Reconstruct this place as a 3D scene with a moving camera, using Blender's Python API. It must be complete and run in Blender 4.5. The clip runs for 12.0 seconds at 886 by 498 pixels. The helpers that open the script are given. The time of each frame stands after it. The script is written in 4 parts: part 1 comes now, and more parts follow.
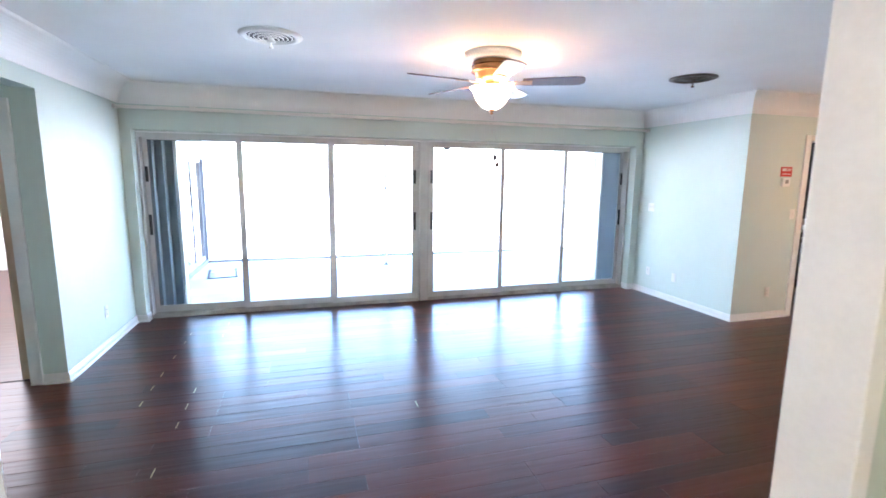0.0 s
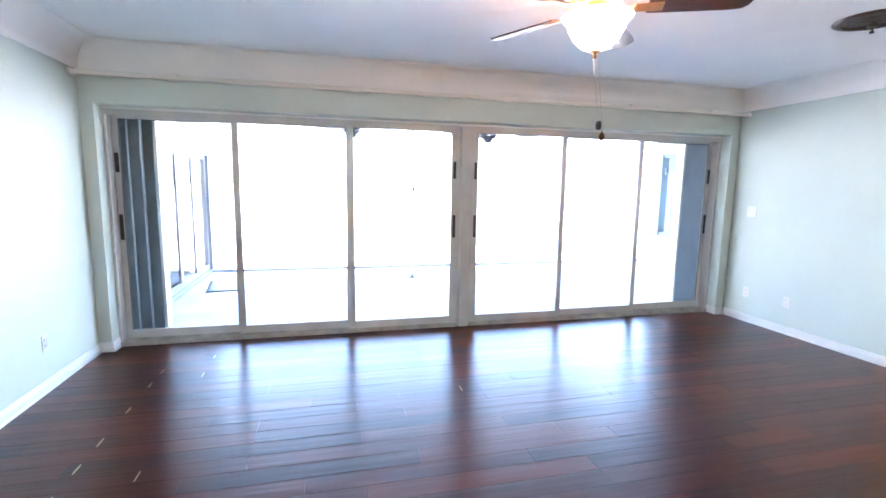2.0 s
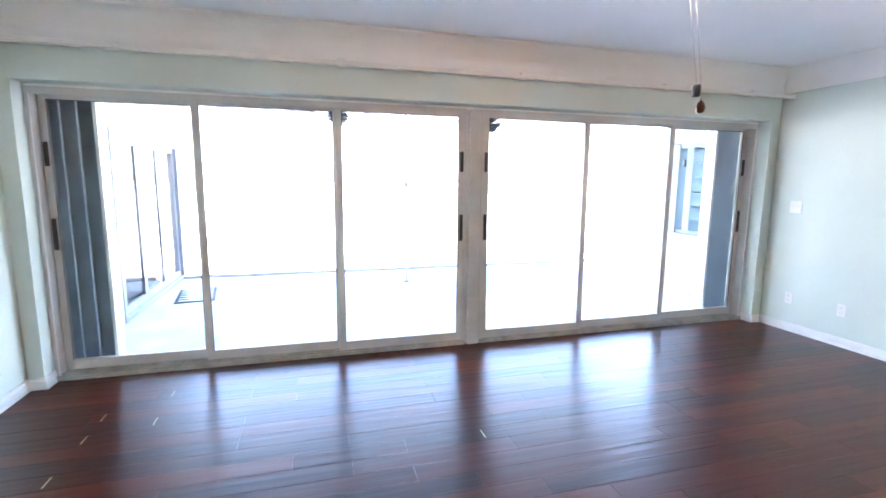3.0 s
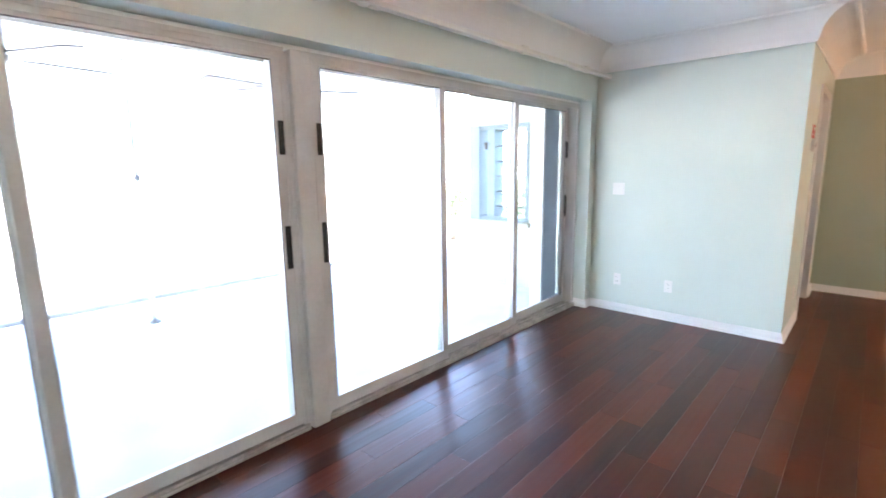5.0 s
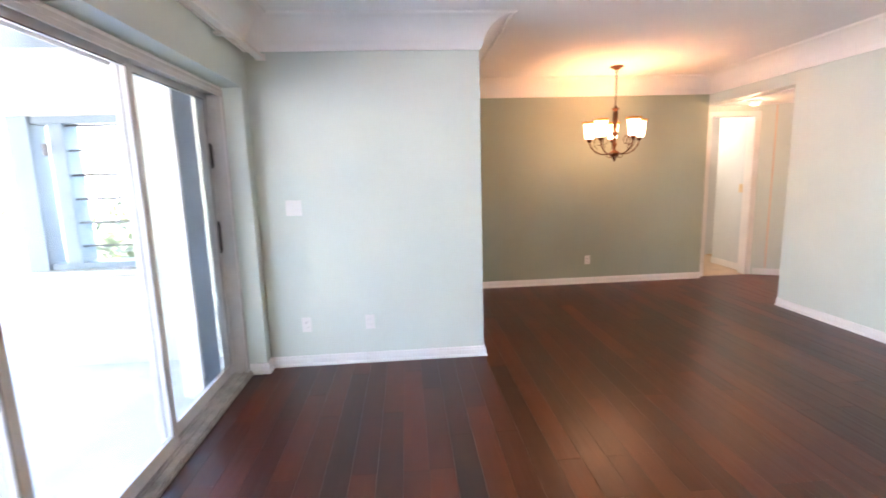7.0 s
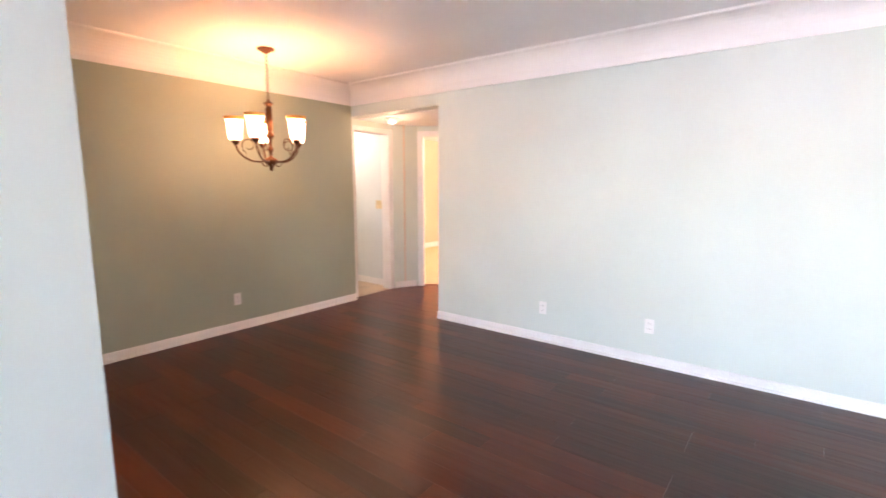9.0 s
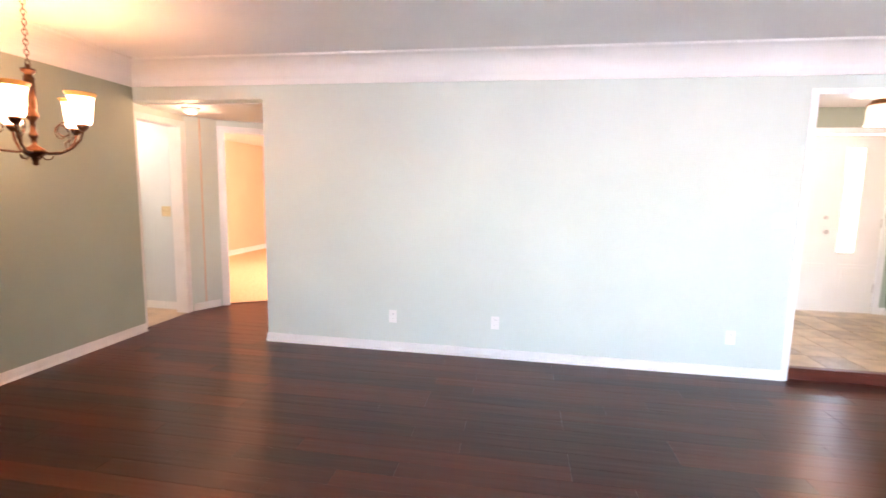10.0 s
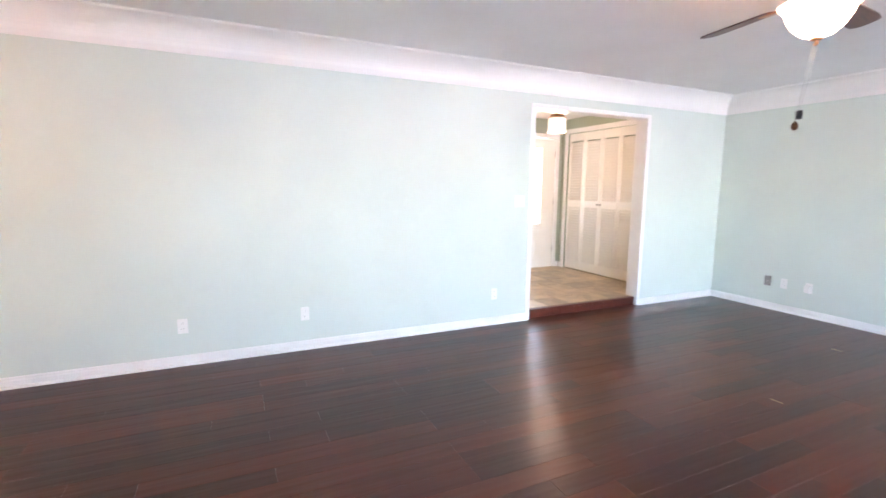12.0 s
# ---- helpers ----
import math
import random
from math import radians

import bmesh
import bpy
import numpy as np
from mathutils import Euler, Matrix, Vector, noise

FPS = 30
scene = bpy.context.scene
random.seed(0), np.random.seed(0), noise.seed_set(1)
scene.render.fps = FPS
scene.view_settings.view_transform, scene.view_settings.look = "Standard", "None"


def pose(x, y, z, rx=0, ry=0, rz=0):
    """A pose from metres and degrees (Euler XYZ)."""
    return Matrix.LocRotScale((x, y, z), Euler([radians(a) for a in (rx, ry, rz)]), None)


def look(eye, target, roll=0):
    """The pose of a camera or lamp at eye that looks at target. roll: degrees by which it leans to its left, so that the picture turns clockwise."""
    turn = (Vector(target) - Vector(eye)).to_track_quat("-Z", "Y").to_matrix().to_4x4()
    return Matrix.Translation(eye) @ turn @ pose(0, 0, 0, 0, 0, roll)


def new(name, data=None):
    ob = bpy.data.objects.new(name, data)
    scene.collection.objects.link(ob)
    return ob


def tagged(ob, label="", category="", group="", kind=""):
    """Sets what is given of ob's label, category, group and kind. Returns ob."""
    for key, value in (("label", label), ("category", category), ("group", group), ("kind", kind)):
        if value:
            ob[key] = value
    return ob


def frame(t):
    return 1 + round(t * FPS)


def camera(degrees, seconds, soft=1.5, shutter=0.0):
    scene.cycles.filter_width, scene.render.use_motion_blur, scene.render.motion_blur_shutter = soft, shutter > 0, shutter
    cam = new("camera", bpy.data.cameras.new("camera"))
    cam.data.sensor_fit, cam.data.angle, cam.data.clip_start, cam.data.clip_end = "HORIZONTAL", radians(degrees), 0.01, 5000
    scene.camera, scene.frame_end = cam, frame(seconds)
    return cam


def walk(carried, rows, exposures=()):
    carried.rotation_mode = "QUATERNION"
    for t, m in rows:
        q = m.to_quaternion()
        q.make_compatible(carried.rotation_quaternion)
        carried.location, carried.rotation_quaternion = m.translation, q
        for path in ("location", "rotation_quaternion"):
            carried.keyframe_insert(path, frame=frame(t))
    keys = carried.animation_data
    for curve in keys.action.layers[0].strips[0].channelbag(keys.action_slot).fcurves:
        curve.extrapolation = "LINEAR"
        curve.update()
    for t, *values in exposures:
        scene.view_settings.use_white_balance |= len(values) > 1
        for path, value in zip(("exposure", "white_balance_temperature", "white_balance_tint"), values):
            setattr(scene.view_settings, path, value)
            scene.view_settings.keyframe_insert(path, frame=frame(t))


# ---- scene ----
cam = camera(87.3, 12.0, soft=1.7, shutter=0.3)
PATH = [
    (0, (-0.101, -0.01, 1.624), (0.464, 1.884, 1.32), 0.6),
    (0.5, (-0.104, 0.263, 1.552), (0.457, 2.162, 1.27), 0.8),
    (1, (-0.162, 0.605, 1.572), (0.41, 2.5, 1.281), 1.1),
    (1.5, (-0.081, 0.925, 1.544), (0.449, 2.832, 1.258), 1.2),
    (2, (-0.005, 1.261, 1.468), (0.479, 3.183, 1.2), 0.9),
    (2.5, (0.011, 1.598, 1.455), (0.491, 3.52, 1.177), 1.0),
    (4.5, (-0.037, 3.274, 1.468), (1.151, 4.848, 1.133), -1.8),
    (5, (0.033, 3.608, 1.468), (1.478, 4.948, 1.123), -0.8),
    (5.5, (0.201, 4.01, 1.393), (1.891, 5.028, 1.066), -0.4),
    (6, (0.45, 4.424, 1.351), (2.335, 5.017, 1.039), 0.0),
    (6.5, (0.735, 4.51, 1.395), (2.696, 4.741, 1.075), -0.9),
    (7, (1.048, 4.622, 1.453), (3.018, 4.476, 1.138), -1.7),
    (9, (2.468, 4.616, 1.436), (3.682, 3.05, 1.159), 0.0),
    (9.5, (2.776, 4.681, 1.498), (3.541, 2.857, 1.204), 0.3),
    (10, (3.19, 4.752, 1.441), (3.508, 2.793, 1.196), 1.2),
    (10.5, (3.439, 4.713, 1.495), (3.41, 2.732, 1.223), 0.8),
    (11, (3.749, 4.621, 1.48), (3.36, 2.679, 1.203), 0.8),
    (11.5, (3.938, 4.607, 1.432), (3.26, 2.746, 1.155), 1.1),
    (12, (3.934, 4.804, 1.41), (3.094, 3.008, 1.144), 0.6),
]
EXPOSURES = [(0, 5.42, 5800, 18), (2.5, 5.44, 6120, 23), (5, 5.42, 6450, 21), (7, 5.38, 6750, 28), (9.5, 5.33, 6750, 31), (10.7, 5.33, 6750, 31), (12, 5.30, 6500, 27)]
walk(cam, [(t, look(eye, target, roll)) for t, eye, target, roll in PATH], EXPOSURES)

# ---- world, sun, lamps ----
world = bpy.data.worlds.new("world")
scene.world = world
world.use_nodes = True
wn = world.node_tree.nodes
sky = wn.new("ShaderNodeTexSky")
sky.sky_type = "NISHITA"
sky.sun_disc = False
sky.sun_elevation, sky.sun_rotation = radians(57), radians(244)
sky.air_density, sky.dust_density, sky.ozone_density = 1.0, 2.0, 1.0
world.node_tree.links.new(sky.outputs[0], wn["Background"].inputs[0])
wn["Background"].inputs[1].default_value = 0.15


def lamp(name, kind, m, energy, color, **more):
    data = bpy.data.lights.new(name, kind)
    data.energy, data.color = energy, color
    for key, value in more.items():
        if key == "size":
            data.size = value
        elif key == "size_y":
            data.shape, data.size_y = "RECTANGLE", value
        elif key == "radius":
            data.shadow_soft_size = value
        elif key == "angle":
            data.angle = value
    ob = new(name, data)
    ob.matrix_world = m
    return ob


WARM = (1.0, 0.46, 0.20)
sun = lamp("sun", "SUN", look((-8, -4, 14), (0, 0, 0)), 3.0, (1.0, 0.95, 0.88), angle=radians(0.5))

# ---- materials ----


def mat(name, color, rough=0.5, vary=0.06, scale=3.0, bump=0.0, bump_scale=60.0, metal=0.0, stretch=(1, 1, 1), spec=0.5, piece=0.0, coat=0.0, world_coords=False, ripple=None, grain=1.0, tones=None, brushed=0.0):
    m = bpy.data.materials.new(name)
    m.use_nodes = True
    nt = m.node_tree
    N, K = nt.nodes, nt.links
    b = N["Principled BSDF"]
    b.inputs["Roughness"].default_value = rough
    b.inputs["Metallic"].default_value = metal
    b.inputs["Specular IOR Level"].default_value = spec
    b.inputs["Coat Weight"].default_value = coat
    b.inputs["Coat Roughness"].default_value = 0.12
    if brushed:
        # fine scraping along x spreads the gloss across the boards
        across = N.new("ShaderNodeCombineXYZ")
        across.inputs[1].default_value = 1.0
        b.inputs["Anisotropic"].default_value = brushed
        K.new(across.outputs[0], b.inputs["Tangent"])
    tc = N.new("ShaderNodeTexCoord")
    mp = N.new("ShaderNodeMapping")
    mp.inputs["Scale"].default_value = stretch
    if world_coords:
        K.new(N.new("ShaderNodeNewGeometry").outputs["Position"], mp.inputs[0])
    else:
        K.new(tc.outputs["Object"], mp.inputs[0])
    n1 = N.new("ShaderNodeTexNoise")
    n1.inputs["Scale"].default_value, n1.inputs["Detail"].default_value = scale, 6
    K.new(mp.outputs[0], n1.inputs["Vector"])
    n2 = N.new("ShaderNodeTexNoise")
    n2.inputs["Scale"].default_value, n2.inputs["Detail"].default_value = bump_scale, 3
    K.new(mp.outputs[0], n2.inputs["Vector"])
    add = N.new("ShaderNodeMath")
    add.operation = "ADD"
    K.new(n1.outputs[0], add.inputs[0])
    half = N.new("ShaderNodeMath")
    half.operation = "MULTIPLY_ADD"
    half.inputs[1].default_value, half.inputs[2].default_value = 0.4, -0.2
    K.new(n2.outputs[0], half.inputs[0])
    K.new(half.outputs[0], add.inputs[1])
    fac = N.new("ShaderNodeMath")
    fac.operation = "MULTIPLY_ADD"
    fac.inputs[1].default_value, fac.inputs[2].default_value = grain, 0.5 - 0.5 * grain
    K.new(add.outputs[0], fac.inputs[0])
    add = fac
    if piece:
        info = N.new("ShaderNodeObjectInfo")
        pm = N.new("ShaderNodeMath")
        pm.operation = "MULTIPLY_ADD"
        pm.inputs[1].default_value, pm.inputs[2].default_value = piece, -piece / 2
        K.new(info.outputs["Random"], pm.inputs[0])
        a2 = N.new("ShaderNodeMath")
        a2.operation = "ADD"
        K.new(add.outputs[0], a2.inputs[0])
        K.new(pm.outputs[0], a2.inputs[1])
        fac = a2
    ramp = N.new("ShaderNodeValToRGB")
    lo = [c * (1 - 2.2 * vary) for c in color]
    hi = [min(1, c * (1 + 2.2 * vary)) for c in color]
    if tones:
        lo, hi = tones
        middle = ramp.color_ramp.elements.new(0.5)
        middle.color = (*color, 1)
    ramp.color_ramp.elements[0].color, ramp.color_ramp.elements[-1].color = (*lo, 1), (*hi, 1)
    ramp.color_ramp.elements[0].position, ramp.color_ramp.elements[-1].position = 0.25, 0.75
    K.new(fac.outputs[0], ramp.inputs[0])
    K.new(ramp.outputs[0], b.inputs["Base Color"])
    if bump:
        bp = N.new("ShaderNodeBump")
        bp.inputs["Strength"].default_value, bp.inputs["Distance"].default_value = bump, 0.01
        K.new(n2.outputs[0], bp.inputs["Height"])
        if ripple:
            mp2 = N.new("ShaderNodeMapping")
            mp2.inputs["Scale"].default_value = ripple
            K.new(mp.inputs[0].links[0].from_socket, mp2.inputs[0])
            n3 = N.new("ShaderNodeTexNoise")
            n3.inputs["Scale"].default_value, n3.inputs["Detail"].default_value = 1.0, 1.5
            K.new(mp2.outputs[0], n3.inputs["Vector"])
            K.new(n3.outputs[0], bp.inputs["Height"])
        K.new(bp.outputs[0], b.inputs["Normal"])
    return m


def glow(name, color, strength, base=(0.9, 0.85, 0.75)):
    m = bpy.data.materials.new(name)
    m.use_nodes = True
    b = m.node_tree.nodes["Principled BSDF"]
    b.inputs["Base Color"].default_value = (*base, 1)
    b.inputs["Emission Color"].default_value = (*color, 1)
    b.inputs["Emission Strength"].default_value = strength
    b.inputs["Roughness"].default_value = 0.35
    return m


def glass(name):
    m = bpy.data.materials.new(name)
    m.use_nodes = True
    nt = m.node_tree
    N, K = nt.nodes, nt.links
    out = N["Material Output"]
    tr = N.new("ShaderNodeBsdfTransparent")
    tr.inputs[0].default_value = (0.93, 0.96, 0.96, 1)
    gl = N.new("ShaderNodeBsdfGlossy")
    gl.inputs["Roughness"].default_value = 0.02
    lw = N.new("ShaderNodeLayerWeight")
    pw = N.new("ShaderNodeMath")
    pw.operation = "POWER"
    pw.inputs[1].default_value = 5.0
    K.new(lw.outputs["Facing"], pw.inputs[0])
    fr = N.new("ShaderNodeMath")
    fr.operation = "MULTIPLY_ADD"
    fr.inputs[1].default_value, fr.inputs[2].default_value = 0.8, 0.03
    K.new(pw.outputs[0], fr.inputs[0])
    mx = N.new("ShaderNodeMixShader")
    K.new(fr.outputs[0], mx.inputs[0])
    K.new(tr.outputs[0], mx.inputs[1])
    K.new(gl.outputs[0], mx.inputs[2])
    K.new(mx.outputs[0], out.inputs[0])
    return m


AQUA = mat("aqua_paint", (0.615, 0.69, 0.63), 0.55, 0.025, 1.2, 0.06, 180)
SAGE = mat("sage_paint", (0.38, 0.44, 0.352), 0.6, 0.03, 1.2, 0.06, 180)
CREAM = mat("warm_white_paint", (0.80, 0.78, 0.72), 0.5, 0.025, 1.5, 0.05, 160)
CEIL = mat("ceiling_paint", (0.85, 0.85, 0.84), 0.75, 0.025, 1.0, 0.08, 140)
COVE = mat("white_cove_plaster", (0.86, 0.85, 0.825), 0.6, 0.02, 1.5, 0.05, 140)
TRIM = mat("white_gloss_trim", (0.82, 0.82, 0.80), 0.3, 0.03, 3.0, 0.02, 60)
WOOD = mat("dark_walnut_planks", (0.057, 0.0092, 0.0033), 0.295, 0.13, 1.6, 0.21, 3.0, stretch=(1.0, 4.5, 1), piece=0.40, spec=0.37, world_coords=True, ripple=(1.8, 23, 1), grain=0.42, tones=((0.021, 0.0048, 0.0030), (0.105, 0.019, 0.0062)), brushed=0.45)
SUB = mat("plank_joint", (0.018, 0.007, 0.004), 0.8)
STEPW = mat("mahogany_riser", (0.10, 0.022, 0.013), 0.3, 0.2, 3.0, 0.1, 20, stretch=(1, 8, 8))
TILE = mat("beige_ceramic_tile", (0.46, 0.36, 0.24), 0.3, 0.16, 5.0, 0.06, 40, piece=0.45)
GROUT = mat("tile_grout", (0.36, 0.30, 0.22), 0.9, 0.08, 20)
ALU = mat("white_aluminium", (0.58, 0.57, 0.55), 0.42, 0.05, 4.0, 0.02, 60)
TRACKM = mat("slider_track_metal", (0.42, 0.40, 0.37), 0.45, 0.15, 8.0, 0.05, 60)
DARK = mat("black_plastic", (0.02, 0.02, 0.022), 0.4, 0.1, 20)
GLASS = glass("window_glass")
SHUT = mat("blue_grey_shutter", (0.31, 0.345, 0.375), 0.5, 0.08, 5.0, 0.04, 50)
PLASTIC = mat("white_plastic", (0.80, 0.80, 0.77), 0.35, 0.02, 5)
IVORY = mat("ivory_plastic", (0.62, 0.50, 0.28), 0.4, 0.04, 5)
BRONZE = mat("oiled_bronze", (0.10, 0.045, 0.022), 0.35, 0.2, 14, 0.05, 50, metal=0.85)
COPPER = mat("copper_brass", (0.52, 0.27, 0.12), 0.28, 0.1, 14, 0.03, 50, metal=0.9)
NICKEL = mat("nickel", (0.55, 0.52, 0.48), 0.3, 0.05, 14, metal=0.95)
BLADE = mat("dark_fan_blade", (0.085, 0.030, 0.018), 0.38, 0.25, 6, 0.05, 40, stretch=(1, 10, 1))
VENTG = mat("tarnished_vent_metal", (0.10, 0.085, 0.07), 0.4, 0.2, 20, metal=0.5)
FANM = mat("dark_fan_enamel", (0.010, 0.011, 0.012), 0.5, 0.1, 8)
RED = mat("red_sticker", (0.55, 0.03, 0.03), 0.45, 0.05, 8)
GREYP = mat("grey_plastic", (0.25, 0.24, 0.23), 0.45, 0.05, 8)
FROST = glow("lit_frosted_glass", (1.0, 0.56, 0.28), 0.55)
FROST2 = glow("lit_fan_bowl_glass", (1.0, 0.75, 0.45), 0.5)
FROST3 = glow("lit_cut_glass", (1.0, 0.80, 0.55), 0.03)
AMBER = mat("amber_glass_rim", (0.75, 0.38, 0.10), 0.25, 0.1, 20)
PATIO = mat("pale_patio_concrete", (0.50, 0.50, 0.49), 0.75, 0.10, 2.0, 0.15, 60)
STUCCO = mat("pale_yellow_stucco", (0.42, 0.41, 0.33), 0.85, 0.05, 3.0, 0.25, 90)
PORCHC = mat("porch_ceiling_paint", (0.22, 0.27, 0.29), 0.7, 0.04, 2.0, 0.08, 60)
BLUEF = mat("pale_blue_frame", (0.13, 0.18, 0.20), 0.5, 0.06, 4)
GREYF = mat("grey_aluminium", (0.20, 0.21, 0.235), 0.4, 0.08, 6)
SLATM = mat("slat_edge_metal", (0.09, 0.09, 0.09), 0.5, 0.1, 8)
KERB = mat("grey_kerb", (0.44, 0.435, 0.42), 0.8, 0.15, 8, 0.1, 60)
MATM = mat("woven_doormat", (0.05, 0.05, 0.048), 0.95, 0.4, 14, 0.3, 90)
LEAF = mat("green_leaves", (0.10, 0.13, 0.06), 0.55, 0.3, 5, piece=0.3)
BARK = mat("branch_bark", (0.13, 0.10, 0.07), 0.9, 0.2, 12, 0.3, 40)
DECK = mat("pale_paving", (0.46, 0.45, 0.42), 0.85, 0.10, 1.5, 0.15, 40)
PEACH = mat("peach_paint", (0.72, 0.53, 0.38), 0.6, 0.03, 1.5, 0.05, 150)
CARPET = mat("tan_carpet", (0.55, 0.40, 0.24), 0.95, 0.08, 30, 0.3, 150)
PALEB = mat("pale_blue_wall_paint", (0.62, 0.68, 0.68), 0.55, 0.03, 1.5, 0.05, 150)
KCAB = mat("espresso_cabinet", (0.030, 0.014, 0.010), 0.35, 0.25, 5, 0.05, 40, stretch=(1, 1, 6))
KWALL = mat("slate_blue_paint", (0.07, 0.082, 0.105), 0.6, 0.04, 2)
KTOP = mat("pale_laminate_counter", (0.46, 0.45, 0.42), 0.3, 0.1, 30)
KFLOOR = mat("tan_plank_floor", (0.34, 0.21, 0.13), 0.4, 0.2, 3, 0.1, 20, stretch=(1, 8, 1))

# ---- mesh helpers ----


def box(bm, x0, x1, y0, y1, z0, z1, bevel=0.0, m=None):
    r = bmesh.ops.create_cube(bm, size=1.0, matrix=Matrix.Translation(((x0 + x1) / 2, (y0 + y1) / 2, (z0 + z1) / 2)) @ Matrix.Diagonal((x1 - x0, y1 - y0, z1 - z0, 1)))
    vs = r["verts"]
    if bevel:
        es = list({e for v in vs for e in v.link_edges})
        r2 = bmesh.ops.bevel(bm, geom=es, offset=bevel, segments=2, affect="EDGES", profile=0.5)
        vs = list({v for f in r2["faces"] for v in f.verts} | {v for v in vs if v.is_valid})
    if m is not None:
        bmesh.ops.transform(bm, matrix=m, verts=vs)
    return bm


def boxes(rows, bevel=0.0, m=None):
    bm = bmesh.new()
    for r in rows:
        box(bm, *r, bevel=bevel, m=m)
    return bm


def lathe(profile, steps=32, center=(0, 0, 0), wave=0.0, waves=0, cap=True):
    """Turns rows of (radius, z) about the z axis."""
    bm = bmesh.new()
    rings = []
    for r, z in profile:
        ring = []
        for i in range(steps):
            a = 2 * math.pi * i / steps
            rr = r * (1 + wave * math.cos(waves * a)) if waves else r
            ring.append(bm.verts.new((center[0] + rr * math.cos(a), center[1] + rr * math.sin(a), center[2] + z)))
        rings.append(ring)
    for a, b in zip(rings, rings[1:]):
        for i in range(steps):
            j = (i + 1) % steps
            bm.faces.new((a[i], a[j], b[j], b[i]))
    for ring, flip in ((rings[0], True), (rings[-1], False)):
        if cap and (ring[0].co.xy - Vector(center[:2])).length > 1e-4:
            bm.faces.new(ring[::-1] if flip else ring)
    bmesh.ops.remove_doubles(bm, verts=bm.verts, dist=1e-5)
    bmesh.ops.recalc_face_normals(bm, faces=bm.faces)
    for f in bm.faces:
        f.smooth = len(f.verts) < 5
    return bm


def tube(points, radius, steps=8, taper=1.0):
    bm = bmesh.new()
    P = [Vector(p) for p in points]
    rings = []
    for k, p in enumerate(P):
        d = (P[min(k + 1, len(P) - 1)] - P[max(k - 1, 0)]).normalized()
        q = d.to_track_quat("Z", "Y")
        r = radius * (1 + (taper - 1) * k / (len(P) - 1))
        rings.append([bm.verts.new(p + q @ Vector((r * math.cos(2 * math.pi * i / steps), r * math.sin(2 * math.pi * i / steps), 0))) for i in range(steps)])
    for a, b in zip(rings, rings[1:]):
        for i in range(steps):
            j = (i + 1) % steps
            f = bm.faces.new((a[i], a[j], b[j], b[i]))
            f.smooth = True
    bm.faces.new(rings[0][::-1])
    bm.faces.new(rings[-1])
    return bm


def mesh_of(name, bm, material):
    me = bpy.data.meshes.new(name)
    bm.to_mesh(me)
    bm.free()
    me.materials.append(material)
    return me


def part(name, bm, material, parent, label=""):
    ob = new(name, mesh_of(name, bm, material))
    ob.parent = parent
    if label:
        ob["label"] = label
    return ob


def struct(name, bm, material, label, category):
    ob = new(name, mesh_of(name, bm, material))
    return tagged(ob, label, category, kind="structure")


def thing(name, label, category, m=Matrix(), group=""):
    ob = new(name)
    ob.empty_display_size = 0.1
    ob.matrix_basis = m
    return tagged(ob, label, category, group)


def arc(cx, cz, r, a0, a1, n):
    return [(cx + r * math.cos(radians(a0 + (a1 - a0) * i / n)), cz + r * math.sin(radians(a0 + (a1 - a0) * i / n))) for i in range(n + 1)]


def sweep(path, profile, closed):
    """Runs a profile of (distance into the room, height) along a wall line, mitred; the room lies to the left of the line."""
    bm = bmesh.new()
    n = len(path)
    P = [Vector((p[0], p[1])) for p in path]
    rings = []
    for i in range(n):
        def side(a, b):
            d = (P[b] - P[a]).normalized()
            return Vector((-d.y, d.x))
        if closed:
            n0, n1 = side(i - 1, i), side(i, (i + 1) % n)
        else:
            n0 = side(i - 1, i) if i else side(0, 1)
            n1 = side(i, i + 1) if i < n - 1 else n0
        mid = (n0 + n1) / (1 + n0.dot(n1))
        rings.append([bm.verts.new((*(P[i] + mid * d), z)) for d, z in profile])
    for i in range(n if closed else n - 1):
        a, b = rings[i], rings[(i + 1) % n]
        for k in range(len(profile)):
            j = (k + 1) % len(profile)
            bm.faces.new((a[k], b[k], b[j], a[j]))
    if not closed:
        bm.faces.new(rings[0])
        bm.faces.new(rings[-1][::-1])
    bmesh.ops.recalc_face_normals(bm, faces=bm.faces)
    return bm


# ---- the rooms: plan ----
XL, XR, XS = -1.93, 4.61, 6.82      # west wall, east pier, dining wall
YB, YK, YN = 0.785, 4.05, 5.73      # south wall, kitchen wall, north wall
ZC, ZH = 2.55, 2.23                 # ceiling, heads of the openings
FX0, FX1 = -0.57, 1.045            # foyer opening
STEP = 0.10
HX0 = 5.50                          # hall opening
SX0, SX1, SZ = -1.83, 4.50, 2.095    # sliding door opening

struct("ceiling", boxes([(-2.1, 7.0, 0.6, 6.05, ZC, ZC + 0.12)]), CEIL, "flat white painted plaster ceiling with soft sheen", "ceiling")
struct("wall_north", boxes([(XL - .15, SX0, YN, 6.05, 0, ZC), (SX1, 9.6, YN + .005, 6.05, 0, ZC), (SX0, SX1, YN, 6.05, SZ, ZC)]), AQUA, "pale aqua painted wall with wide sliding door opening", "wall")
struct("wall_west", boxes([(XL - .15, XL, 0.6, 3.15, 0, ZC), (XL - .15, XL, 4.15, YN, 0, ZC), (XL - .15, XL, 3.15, 4.15, ZH, ZC)]), AQUA, "pale aqua painted wall with a hallway opening", "wall")
